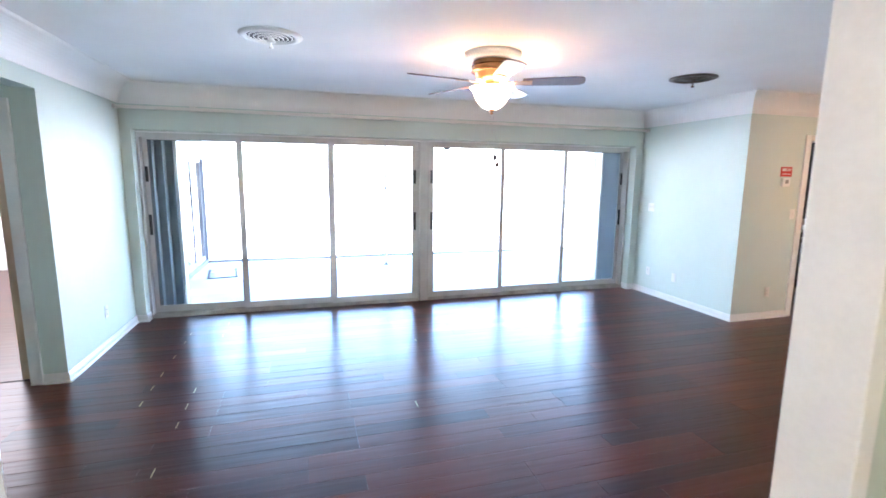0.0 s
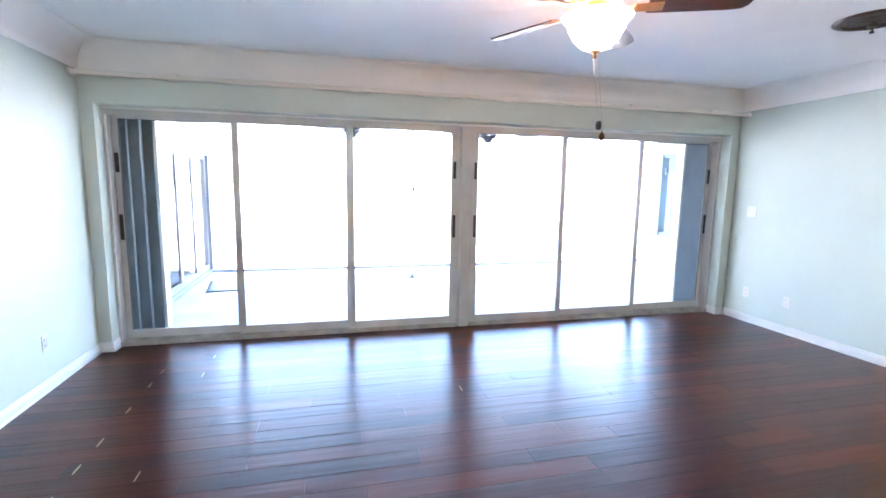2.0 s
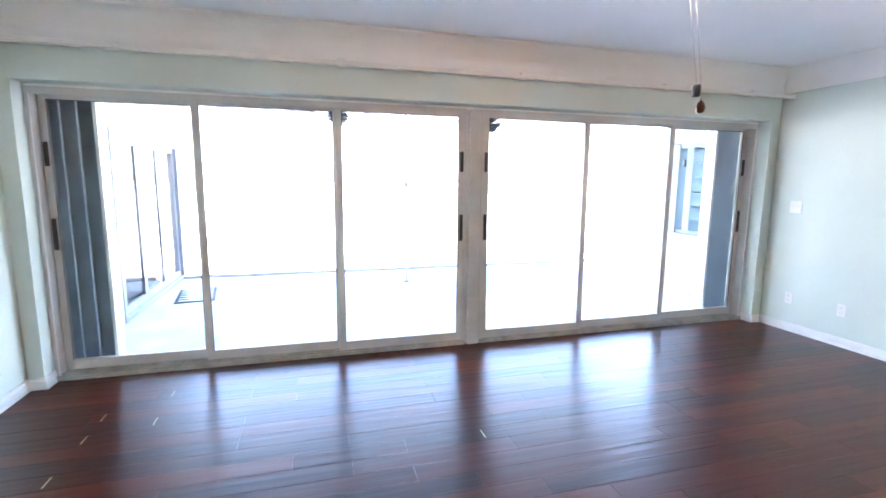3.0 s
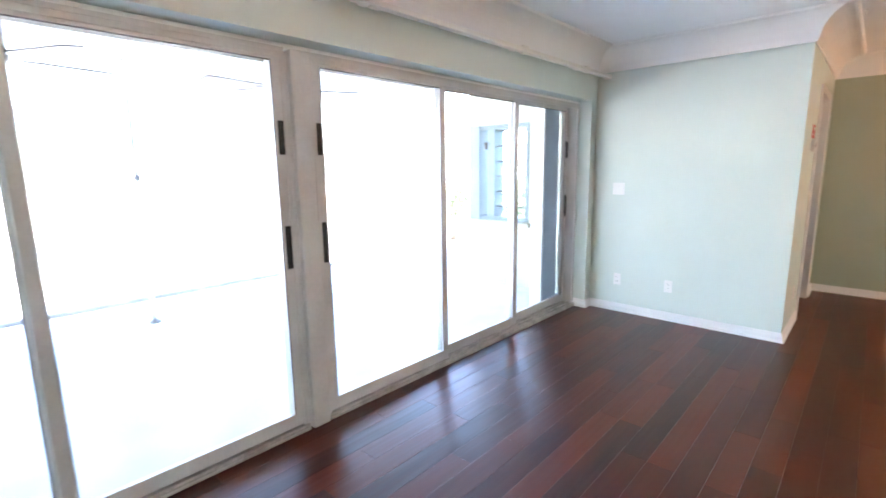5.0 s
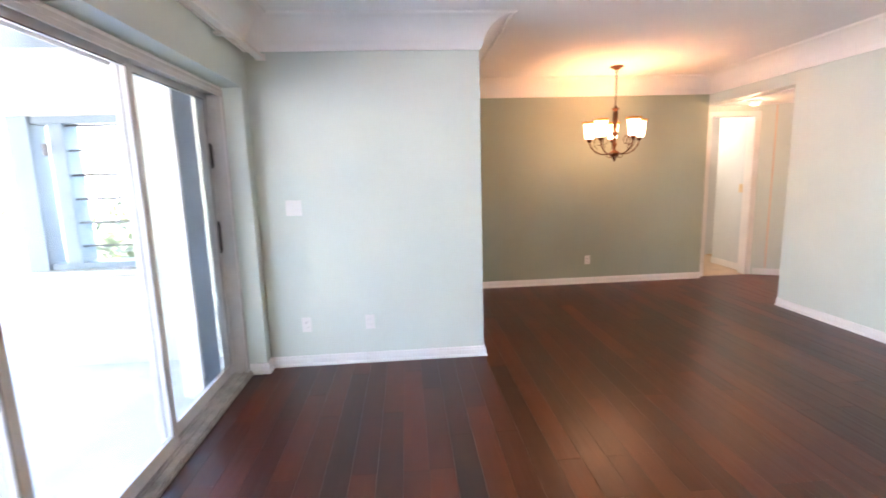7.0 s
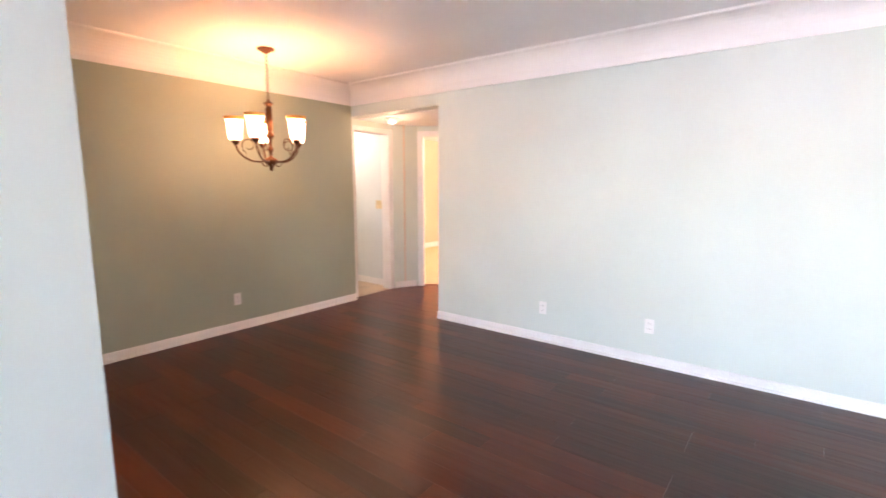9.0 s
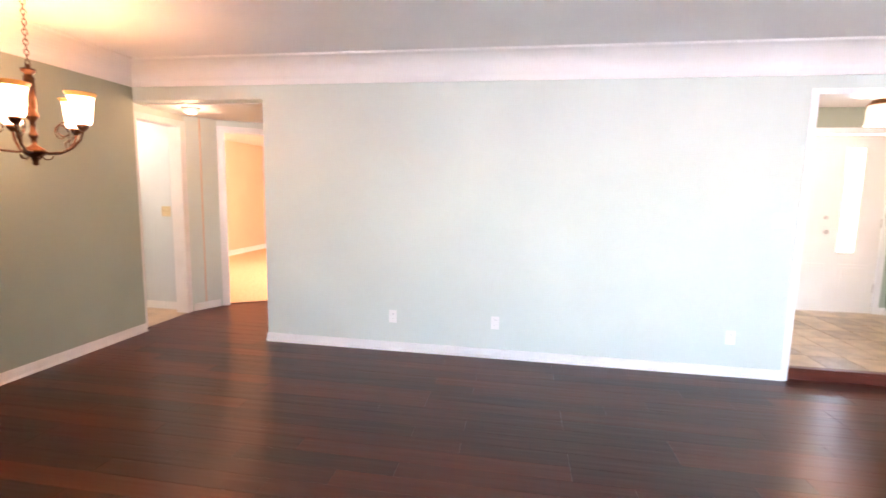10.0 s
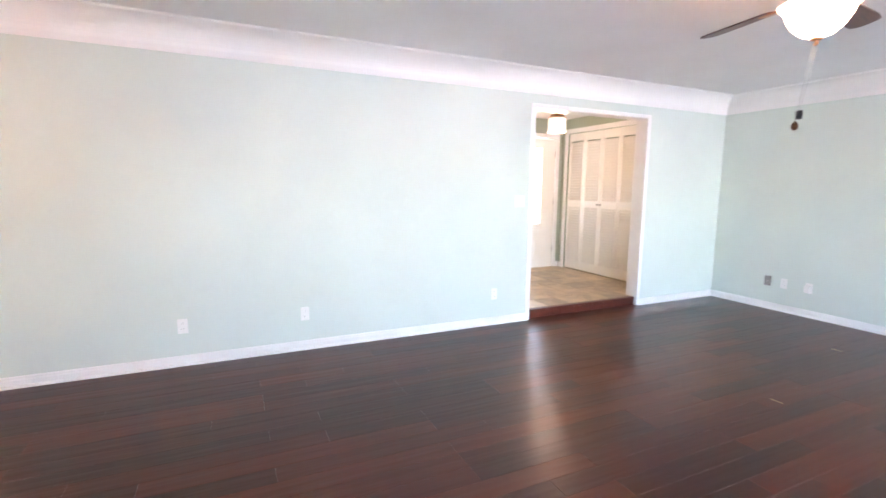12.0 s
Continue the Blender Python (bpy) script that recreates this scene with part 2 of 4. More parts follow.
struct("wall_east", boxes([(XR, XR + .14, YK + .14, YN, 0, ZC)]), AQUA, "pale aqua painted pier beside sliding doors", "wall")
struct("wall_kitchen", boxes([(XR, 5.52, YK, YK + .14, 0, ZC), (5.52, 6.36, YK, YK + .14, 2.11, ZC), (6.36, 9.6, YK, YK + .14, 0, ZC)]), AQUA, "pale painted wall with a kitchen doorway", "wall")
struct("wall_dining", boxes([(XS, XS + .14, YB, YK, 0, ZC)]), SAGE, "sage green painted dining accent wall", "wall")
struct("wall_south", boxes([(XL, FX0, YB - .16, YB, 0, ZC), (FX1, HX0, YB - .16, YB, 0, ZC), (FX0, FX1, YB - .16, YB, ZH, ZC), (HX0, XS + .14, YB - .16, YB, ZH, ZC)]), AQUA, "long pale aqua painted wall between two openings", "wall")

room = [(XL, YB), (XS, YB), (XS, YK), (XR, YK), (XR, YN), (XL, YN)]
cove = [(0, 2.352), (0.012, 2.352), (0.016, 2.362)] + [(0.21 - x, z) for x, z in arc(0, 2.365, 0.185, 8, 86, 9)] + [(0.203, 2.549), (0.206, 2.536), (0.216, 2.531), (0.228, 2.536), (0.236, 2.549), (0, 2.549)]
struct("cove_moulding", sweep(room, cove, True), COVE, "white plaster cove moulding with a thin bead", "moulding")
skirt = [(0, 0), (0.026, 0), (0.025, 0.010), (0.020, 0.017), (0.015, 0.019), (0.015, 0.054), (0.011, 0.062), (0.011, 0.072), (0.005, 0.080), (0, 0.080)]
for run in ([(FX1 + .0, YB), (HX0, YB)], [(XS, YB), (XS, YK), (6.43, YK)], [(5.45, YK), (XR, YK), (XR, YN), (SX1, YN), (SX1, YN + .13)],
            [(SX0, YN + .13), (SX0, YN), (XL, YN), (XL, 4.15), (XL - .16, 4.15)], [(XL - .15, 3.15), (XL, 3.15), (XL, YB), (FX0, YB)]):
    struct("baseboard", sweep(run, skirt, False), TRIM, "white painted wooden baseboard along the wall", "baseboard")
struct("baseboard", sweep([(HX0, YB), (HX0, YB - .16)], skirt, False), TRIM, "white painted wooden baseboard along the wall", "baseboard")

# foyer opening lining
struct("trim_foyer_opening", boxes([(FX0 - .035, FX0 + .02, YB - .165, YB + .008, 0, ZH + .03), (FX1 - .02, FX1 + .035, YB - .165, YB + .008, 0, ZH + .03), (FX0 + .02, FX1 - .02, YB - .165, YB + .008, ZH - .015, ZH + .03)], 0.004), TRIM, "white painted lining of the foyer opening", "trim")
# kitchen doorway casing
struct("trim_kitchen_doorway", boxes([(5.45, 5.535, YK - .016, YK + .155, 0, 2.15), (6.345, 6.43, YK - .016, YK + .155, 0, 2.15), (5.535, 6.345, YK - .016, YK + .155, 2.085, 2.15)], 0.004), TRIM, "white painted wooden door casing", "trim")

# ---- sliding doors ----
FRY0, FRY1 = 5.865, 6.04
struct("trim_slider_reveal", boxes([(SX0 - .001, SX0 + .028, YN + .14, FRY0 + .01, 0.0, SZ), (SX1 - .028, SX1 + .001, YN + .14, FRY0 + .01, 0.0, SZ), (SX0 + .028, SX1 - .028, YN + .14, FRY0 + .01, SZ - .028, SZ)], 0.003), TRIM, "white painted stop around the sliding doors", "trim")
post = thing("door_post", "white aluminium post between the two sliding door sets", "post")
part("post_face", boxes([(1.322, 1.434, 5.825, 6.04, 0.0, SZ - .03)], 0.008), ALU, post)
part("post_flange", boxes([(1.308, 1.322, 5.86, 5.99, 0.03, SZ - .05), (1.434, 1.448, 5.86, 5.99, 0.03, SZ - .05)], 0.003), ALU, post)


def slider_set(x0, x1, edges, depths, grips):
    t = thing("sliding_door", "white aluminium three-panel sliding glass door, closed", "sliding door", group="sliding doors")
    part("head_track", boxes([(x0, x1, FRY0, FRY1, SZ - .043, SZ - .02), (x0, x1, FRY0, FRY0 + .008, SZ - .07, SZ - .043), (x0, x1, FRY1 - .008, FRY1, SZ - .07, SZ - .043)], 0.002), ALU, t)
    part("sill_track", boxes([(x0, x1, FRY0 - .03, FRY1, 0.0, 0.018)] + [(x0, x1, y - .004, y + .004, 0.018, 0.034) for y in (5.85, 5.905, 5.955, 6.005)], 0.001), TRACKM, t, "dull metal sill track")
    part("side_jamb", boxes([(x0, x0 + .022, FRY0, FRY1, 0.018, SZ - .055)], 0.002), ALU, t)
    part("side_jamb", boxes([(x1 - .022, x1, FRY0, FRY1, 0.018, SZ - .055)], 0.002), ALU, t)
    for (a, b), y in zip(zip(edges, edges[1:]), depths):
        a, b = a - .018, b + .018
        s = .05
        z0, z1 = 0.034, SZ - .045
        me = boxes([(a, a + s, y - .016, y + .016, z0, z1), (b - s, b, y - .016, y + .016, z0, z1), (a + s, b - s, y - .015, y + .015, z0, z0 + .075), (a + s, b - s, y - .015, y + .015, z1 - .042, z1)], 0.003)
        p = part("door_panel", me, ALU, t)
        g = part("pane", boxes([(a + s - .004, b - s + .004, y - .004, y + .004, z0 + .07, z1 - .038)]), GLASS, p)
        g.visible_shadow = False
        part("gasket", boxes([(a + s, a + s + .005, y - .0165, y - .0145, z0 + .075, z1 - .042), (b - s - .005, b - s, y - .0165, y - .0145, z0 + .075, z1 - .042), (a + s, b - s, y - .0165, y - .0145, z1 - .048, z1 - .042)]), DARK, p, "thin black glazing gasket")
        for gx, ga in grips:
            if abs(ga - a) < .06 or abs(ga - b) < .06:
                for zc, h in ((1.63, .17), (1.06, .23)):
                    part("handle", boxes([(gx - .015, gx + .015, y - .026, y - .0155, zc - h / 2, zc + h / 2), (gx - .008, gx + .008, y - .034, y - .026, zc - h * .42, zc + h * .42)], 0.002), DARK, p, "black recessed pull")
                    part("handle_plate", boxes([(gx - .02, gx + .02, y - .019, y - .0157, zc - h / 2 - .015, zc + h / 2 + .015)], 0.001), ALU, p)
    return t


slider_set(SX0 + .002, 1.308, [-1.785, -.81, .222, 1.268], [5.985, 5.935, 5.885], [(-1.778, -1.80), (1.264, 1.286)])
slider_set(1.448, SX1 - .002, [1.482, 2.50, 3.49, 4.455], [5.885, 5.935, 5.985], [(1.488, 1.464), (4.448, 4.473)])


def accordion(x0, x1, n):
    t = thing("accordion_shutter", "folded blue-grey metal accordion storm shutter", "shutter", group="storm shutters")
    w = (x1 - x0) / n
    for i in range(n):
        bm = bmesh.new()
        y0, y1 = (6.08, 6.19) if i % 2 == 0 else (6.19, 6.08)
        a, b = x0 + i * w, x0 + (i + 1) * w
        vs = [bm.verts.new(c) for c in ((a, y0, .0), (b, y1, .0), (b, y1, 2.1), (a, y0, 2.1))]
        bm.faces.new(vs)
        bmesh.ops.solidify(bm, geom=bm.faces[:], thickness=0.006)
        part("slat", bm, SHUT, t)
    part("end_bar", boxes([(x1 - .012, x1 + .012, 6.06, 6.2, 0.0, 2.1)] if x0 < 0 else [(x0 - .012, x0 + .012, 6.06, 6.2, 0.0, 2.1)], 0.003), ALU, t, "pale aluminium lead bar")
    part("top_rail", boxes([(x0, x1, 6.10, 6.17, 2.1, 2.13)], 0.002), ALU, t)
    part("bottom_rail", boxes([(x0, x1, 6.10, 6.17, -.02, 0.0)], 0.002), ALU, t)
    return t


accordion(-1.83, -1.50, 6)
accordion(4.18, 4.50, 6)

# curtain track under the cove
ct = thing("curtain_track", "cream metal curtain track running under the cove", "curtain track")
part("rail", boxes([(XL + .012, XR - .03, 5.585, 5.635, 2.292, 2.322)], 0.004), CREAM, ct)
part("end_cap", boxes([(XL + .002, XL + .03, 5.575, 5.645, 2.285, 2.328)], 0.003), CREAM, ct)
part("end_cap", boxes([(XR - .055, XR - .03, 5.575, 5.645, 2.285, 2.328)], 0.003), CREAM, ct)
for x in (-1.2, 0.25, 1.7, 3.1, 4.1):
    part("bracket", boxes([(x - .03, x + .03, 5.59, YN + .003, 2.322, 2.338), (x - .035, x + .035, 5.60, 5.63, 2.284, 2.292)], 0.002), CREAM, ct)

# ---- small wall fittings ----


def plate(name, label, category, m, kind="outlet", material=None):
    """A wall plate in the local xz plane, facing -y."""
    material = material or PLASTIC
    t = thing(name, label, category, m)
    w = .058 if kind == "double" else .036
    part("cover_plate", boxes([(-w, w, -.006, 0, -.058, .058)], 0.003), material, t)
    if kind == "outlet":
        for z in (-.022, .022):
            o = part("socket", boxes([(-.016, .016, -.0085, -.006, z - .014, z + .014)], 0.002), material, t)
            part("slot", boxes([(-.008, -.006, -.0092, -.0084, z - .004, z + .006), (.006, .008, -.0092, -.0084, z - .004, z + .006)]), DARK, o, "dark slots")
    elif kind in ("switch", "double"):
        for x in ((-.023, .023) if kind == "double" else (0,)):
            part("toggle", boxes([(x - .005, x + .005, -.018, -.006, -.006, .016)], 0.002), material, t)
    elif kind == "jack":
        part("jack", lathe([(.006, -.0), (.006, .009), (.003, .009), (.003, .004), (0, .004)], 12), NICKEL, t).matrix_local = pose(0, -.006, 0, 90)
    return t


OUT = "white plastic duplex outlet low on the painted wall"
N_, S_, E_, W_ = 0, 180, -90, 90
for m, k, l in ((pose(XR, 5.44, .33, 0, 0, -90), "outlet", OUT), (pose(XR, 4.95, .33, 0, 0, -90), "outlet", OUT),
                (pose(XL, 4.96, .34, 0, 0, 90), "outlet", OUT), (pose(XS, 2.32, .31, 0, 0, -90), "outlet", "white plastic duplex outlet on the sage wall"),
                (pose(4.28, YB, .315, 0, 0, 180), "outlet", OUT), (pose(3.36, YB, .315, 0, 0, 180), "outlet", OUT), (pose(1.47, YB, .32, 0, 0, 180), "outlet", OUT),
                (pose(5.13, YK, .32), "outlet", OUT), (pose(XL, 1.67, .33, 0, 0, 90), "outlet", OUT)):
    plate("wall_outlet", l, "outlet", m, k)
plate("light_switch", "white double toggle light switch on the aqua wall", "light switch", pose(XR, 5.47, 1.24, 0, 0, -90), "double")
plate("light_switch", "white double toggle light switch beside the foyer opening", "light switch", pose(1.19, YB, 1.27, 0, 0, 180), "double")
plate("light_switch", "white toggle light switch beside the kitchen doorway", "light switch", pose(5.38, YK, 1.24), "switch")
lv = plate("low_voltage_plate", "grey metal cable plate low on the wall", "wall plate", pose(XL, 1.49, .335, 0, 0, 90), "jack", GREYP)
pl = plate("wall_outlet", "white outlet with a plugged-in adapter", "outlet", pose(XL, 1.93, .325, 0, 0, 90), "outlet")
part("adapter", boxes([(-.03, .03, -.055, -.009, -.045, .035)], 0.008), PLASTIC, pl, "bulky white plug-in adapter")
th = thing("thermostat", "white thermostat with a small dark display on wall", "thermostat", pose(5.20, YK, 1.61))
part("case", boxes([(-.06, .06, -.028, 0, -.05, .05)], 0.008), PLASTIC, th)
part("display", boxes([(-.022, .028, -.0295, -.0282, -.014, .026)]), GREYP, th, "dark grey display")
sg = thing("red_notice", "red notice card with white printed bars above thermostat", "sign", pose(5.21, YK, 1.73))
part("card", boxes([(-.085, .085, -.006, 0, -.055, .055)], 0.002), RED, sg)
part("printed_bars", boxes([(-.065, -.005, -.0075, -.0062, .008, .038), (.01, .07, -.0075, -.0062, .026, .034), (.01, .06, -.0075, -.0062, .010, .016), (-.065, .06, -.0075, -.0062, -.03, -.022)]), PLASTIC, sg, "white printed bars")

# ---- ceiling vents ----


def vent(x, y, PLASTIC, tone):
    t = thing("ceiling_vent", f"round {tone} metal ceiling diffuser with concentric rings", "ceiling vent", pose(x, y, ZC), "ceiling vents")
    part("flange", lathe([(.205, 0), (.205, -.006), (.17, -.016), (.155, -.014), (.155, 0)], 48, cap=False), PLASTIC, t)
    for r, d in ((.14, .013), (.112, .017), (.084, .021), (.056, .025)):
        part("ring", lathe([(r, -d + .005), (r + .002, -d + .002), (r - .006, -d - .003), (r - .008, -d), (r - .003, -d + .005)], 40, cap=False), PLASTIC, t)
    part("throat", lathe([(.154, -.002), (0, -.003)], 32, cap=False), DARK, t, "dark duct throat")
    part("hub", lathe([(.0, -.046), (.026, -.044), (.03, -.036), (.008, -.002)], 24), PLASTIC, t)
    part("knob", lathe([(.0, -.085), (.012, -.082), (.014, -.072), (.005, -.066), (.005, -.044)], 16), PLASTIC, t)
    return t


vent(-.28, 3.47, PLASTIC, "white")
vent(3.36, 3.61, VENTG, "tarnished bronze")

hk = thing("ceiling_hook", "small white metal swag hook on the ceiling", "hook", pose(4.76, 3.79, ZC))
part("plate", lathe([(0, 0), (.014, 0), (.014, -.004), (0, -.004)], 16), PLASTIC, hk)
part("hook_wire", tube([(0, 0, -.003), (0, 0, -.02), (.008, 0, -.032), (.018, 0, -.038), (.027, 0, -.03), (.028, 0, -.018)], .0032, 8), PLASTIC, hk)

# ---- ceiling fan ----
fan = thing("ceiling_fan", "copper-brass ceiling fan with dark blades and a lit glass bowl", "ceiling fan", pose(1.30, 3.42, ZC - .045))
part("ceiling_plate", lathe([(.0, .045), (.215, .045), (.215, .022), (.195, -.006), (.16, -.01), (0, -.01)], 48), PLASTIC, fan, "white medallion plate")
part("motor_housing", lathe([(.0, -.01), (.135, -.01), (.148, -.018), (.146, -.042), (.152, -.048), (.156, -.066), (.152, -.084), (.134, -.094), (.128, -.118), (.118, -.126), (.116, -.145), (.09, -.158), (.0, -.158)], 48), COPPER, fan, "copper-brass motor housing")
for z in (-.046, -.088):
    part("trim_band", lathe([(.148, z + .004), (.159, z + .002), (.161, z), (.159, z - .002), (.148, z - .004)], 48, cap=False), BRONZE, fan, "dark bronze band")
part("switch_cup", lathe([(.0, -.15), (.06, -.15), (.065, -.17), (.062, -.2), (.08, -.205), (.08, -.212), (0, -.212)], 32), COPPER, fan)
bowl = part("bowl", lathe([(.0, -.365), (.03, -.362), (.07, -.345), (.105, -.312), (.13, -.27), (.143, -.232), (.166, -.21), (.17, -.204), (.163, -.204), (.137, -.226), (.122, -.268), (.097, -.305), (.06, -.337), (.0, -.352)], 48), FROST2, fan, "lit frosted bell glass bowl")
part("finial", lathe([(0, -.40), (.008, -.396), (.012, -.385), (.006, -.378), (.022, -.372), (.028, -.364), (0, -.36)], 20), COPPER, fan)
for i in range(5):
    a = 333 + 72 * i
    m = pose(0, 0, -.165, 0, 0, a) @ pose(0, 0, 0, -12)
    bm = bmesh.new()
    outline = [(.23, -.055), (.34, -.062), (.60, -.072), (.655, -.066), (.678, -.04), (.685, 0), (.678, .04), (.655, .066), (.60, .072), (.34, .062), (.23, .055)]
    top = [bm.verts.new((x, y, .004)) for x, y in outline]
    bot = [bm.verts.new((x, y, -.004)) for x, y in outline]
    bm.faces.new(top)
    bm.faces.new(bot[::-1])
    for k in range(len(outline)):
        j = (k + 1) % len(outline)
        bm.faces.new((top[k], bot[k], bot[j], top[j]))
    bmesh.ops.recalc_face_normals(bm, faces=bm.faces)
    bl = part("blade", bm, BLADE, fan, "dark stained wooden blade")
    bl.matrix_local = m
    part("blade_iron", boxes([(.10, .17, -.018, .018, -.012, -.004), (.165, .30, -.034, .034, -.010, -.0045)], 0.003), COPPER, bl, "copper blade bracket")
pull = part("pull_chain", tube([(.012, 0, -.39), (.03, -.015, -.55), (.046, -.03, -.74)], .0009, 6), NICKEL, fan)
part("chain_pull", lathe([(0, -.80), (.012, -.795), (.016, -.78), (.012, -.765), (.003, -.755), (0, -.74)], 16, (.046, -.03, 0)), BRONZE, pull, "dark pull ball")
pull2 = part("pull_chain", tube([(-.012, 0, -.39), (.008, -.012, -.55), (.026, -.026, -.70)], .0009, 6), NICKEL, fan)
part("chain_pull", lathe([(0, -.745), (.014, -.742), (.015, -.715), (.013, -.702), (0, -.70)], 12, (.026, -.026, 0)), DARK, pull2, "dark pull bead")
lamp("fan_bulb", "POINT", pose(1.30, 3.42, ZC - .215) @ pose(.12, -.02, 0), .30, WARM, radius=.03)
lamp("fan_bulb_b", "POINT", pose(1.30, 3.42, ZC - .215) @ pose(-.10, .07, 0), .30, WARM, radius=.03)

# ---- chandelier ----
ch = thing("chandelier", "oiled bronze five-arm chandelier with lit frosted glass shades", "chandelier", pose(6.11, 2.32, ZC, 0, 0, 53))
part("canopy", lathe([(0, 0), (.068, 0), (.07, -.012), (.05, -.02), (.028, -.035), (.01, -.04), (0, -.04)], 32), BRONZE, ch)
for k in range(13):
    bm = bmesh.new()
    pts = [(.011 * math.cos(2 * math.pi * i / 10), 0, .018 * math.sin(2 * math.pi * i / 10)) for i in range(11)]
    ln = part("chain_link", tube(pts, .0028, 6), BRONZE, ch)
    ln.matrix_local = pose(0, 0, -.055 - .0285 * k, 0, 0, 90 * (k % 2))
part("column", lathe([(0, -.41), (.014, -.41), (.014, -.43), (.036, -.435), (.038, -.45), (.022, -.462), (.02, -.47), (.027, -.485), (.027, -.66), (.02, -.672), (.034, -.70), (.034, -.715), (.014, -.74), (.014, -.80), (.024, -.815), (.024, -.83), (.014, -.845), (.014, -.88), (.055, -.905), (.06, -.92), (.05, -.94), (.022, -.955), (.014, -.985), (.018, -.995), (0, -1.005)], 28), BRONZE, ch)
AR = .275
for i in range(5):
    m = pose(0, 0, 0, 0, 0, 72 * i)
    arm = part("arm", tube([(.03, 0, -.915), (.08, 0, -.927), (.15, 0, -.921), (.212, 0, -.89), (.257, 0, -.84), (AR, 0, -.79), (AR, 0, -.765)], .0075, 8), BRONZE, ch)
    arm.matrix_local = m
    part("scroll", tube([(.20, 0, -.897)] + [(.172 + .055 * math.cos(a) * (1 - a / 11), 0, -.79 + .06 * math.sin(a) * (1 - a / 11)) for a in [(-1.2 + .6 * k) for k in range(12)]], .004, 6), BRONZE, arm)
    part("cup", lathe([(0, -.79), (.012, -.79), (.028, -.77), (.034, -.755), (.03, -.748), (0, -.748)], 20, (AR, 0, 0)), BRONZE, arm)
    sh = part("shade", lathe([(.02, -.748), (.044, -.745), (.053, -.725), (.057, -.67), (.062, -.61), (.068, -.585), (.064, -.585), (.058, -.61), (.053, -.67), (.049, -.72), (.02, -.742)], 28, (AR, 0, 0)), FROST, arm, "lit frosted glass bell shade")
    part("rim", lathe([(.0685, -.586), (.081, -.567), (.084, -.562), (.081, -.560), (.065, -.583)], 28, (AR, 0, 0), cap=False), AMBER, sh, "amber glass flared rim")
    p = Matrix.Translation((6.11, 2.32, ZC)) @ pose(0, 0, 0, 0, 0, 53 + 72 * i) @ pose(AR, 0, -.61)
    lamp("chandelier_bulb", "POINT", p, .105, WARM, radius=.03)
    part("curl", tube([(.03, 0, -.945), (.05, 0, -.965), (.075, 0, -.96), (.085, 0, -.94)], .004, 6), BRONZE, ch).matrix_local = pose(0, 0, 0, 0, 0, 72 * i + 36)

# ---- foyer ----
FZ = 2.50
CX = -1.13
struct("wall_foyer", boxes([(CX - .12, CX, -1.28, .18, 2.27, FZ), (CX - .12, CX, -1.42, -1.28, STEP, FZ), (CX - .12, CX, .18, YB - .16, STEP, FZ), (CX - .12, -1.0, -1.56, -1.42, STEP, FZ), (-.02, 1.5, -1.56, -1.42, STEP, FZ), (-1.0, -.02, -1.56, -1.42, 2.20, FZ), (1.36, 1.5, -1.42, YB - .16, STEP, FZ), (CX - .75, CX - .7, -1.42, .3, STEP, FZ), (CX - .7, CX - .12, -1.47, -1.42, STEP, FZ), (CX - .7, CX - .12, .25, .3, STEP, FZ)]), SAGE, "sage green painted foyer walls", "wall")
struct("ceiling_foyer", boxes([(CX - .8, 1.5, -1.56, YB - .16, FZ, FZ + .1)]), CEIL, "white painted foyer ceiling", "ceiling")
struct("baseboard", sweep([(CX, -1.34), (CX, -1.42), (-1.05, -1.42)], [(d, z + STEP) for d, z in skirt][::1], False), TRIM, "white painted wooden baseboard in the foyer", "baseboard")
struct("trim_front_door", boxes([(-1.055, -.985, -1.42, -1.40, STEP, 2.27), (-.035, .035, -1.42, -1.40, STEP, 2.27), (-.985, -.035, -1.42, -1.40, 2.20, 2.27)], 0.004), TRIM, "white painted front door casing", "trim")
struct("trim_closet", boxes([(CX, CX + .018, -1.35, -1.28, STEP, 2.34), (CX, CX + .018, .18, .25, STEP, 2.34), (CX, CX + .018, -1.28, .18, 2.27, 2.34)], 0.004), TRIM, "white painted closet casing", "trim")
fd = thing("front_door", "white panelled front door with a narrow glass lite", "door", pose(-.985, -1.46, STEP + .002))
W, H = .95, 2.086
part("door_leaf", boxes([(0, .25, 0, .04, 0, H), (.44, W, 0, .04, 0, H), (.25, .44, 0, .04, 0, .72), (.25, .44, 0, .04, 1.94, H)]), CREAM, fd)
part("lite_frame", boxes([(.235, .262, .04, .052, .70, 1.96), (.428, .455, .04, .052, .70, 1.96), (.262, .428, .04, .052, .70, .73), (.262, .428, .04, .052, 1.93, 1.96)], 0.003), CREAM, fd)
g = part("pane", boxes([(.25, .44, .016, .022, .72, 1.94)]), GLASS, fd)
g.visible_shadow = False
for x0, x1, z0, z1 in ((.09, .40, .12, .58), (.55, .86, .12, .58), (.55, .86, .80, 1.90)):
    part("raised_panel", boxes([(x0, x1, .04, .047, z0, z1), (x0 + .035, x1 - .035, .047, .053, z0 + .035, z1 - .035)], 0.004), CREAM, fd)
part("knob", lathe([(0, .075), (.02, .07), (.028, .055), (.02, .04), (.01, .03), (.01, .008), (.03, .006), (.03, 0), (0, 0)], 20), NICKEL, fd, "satin nickel knob").matrix_local = pose(.60, .04, .96, -90)
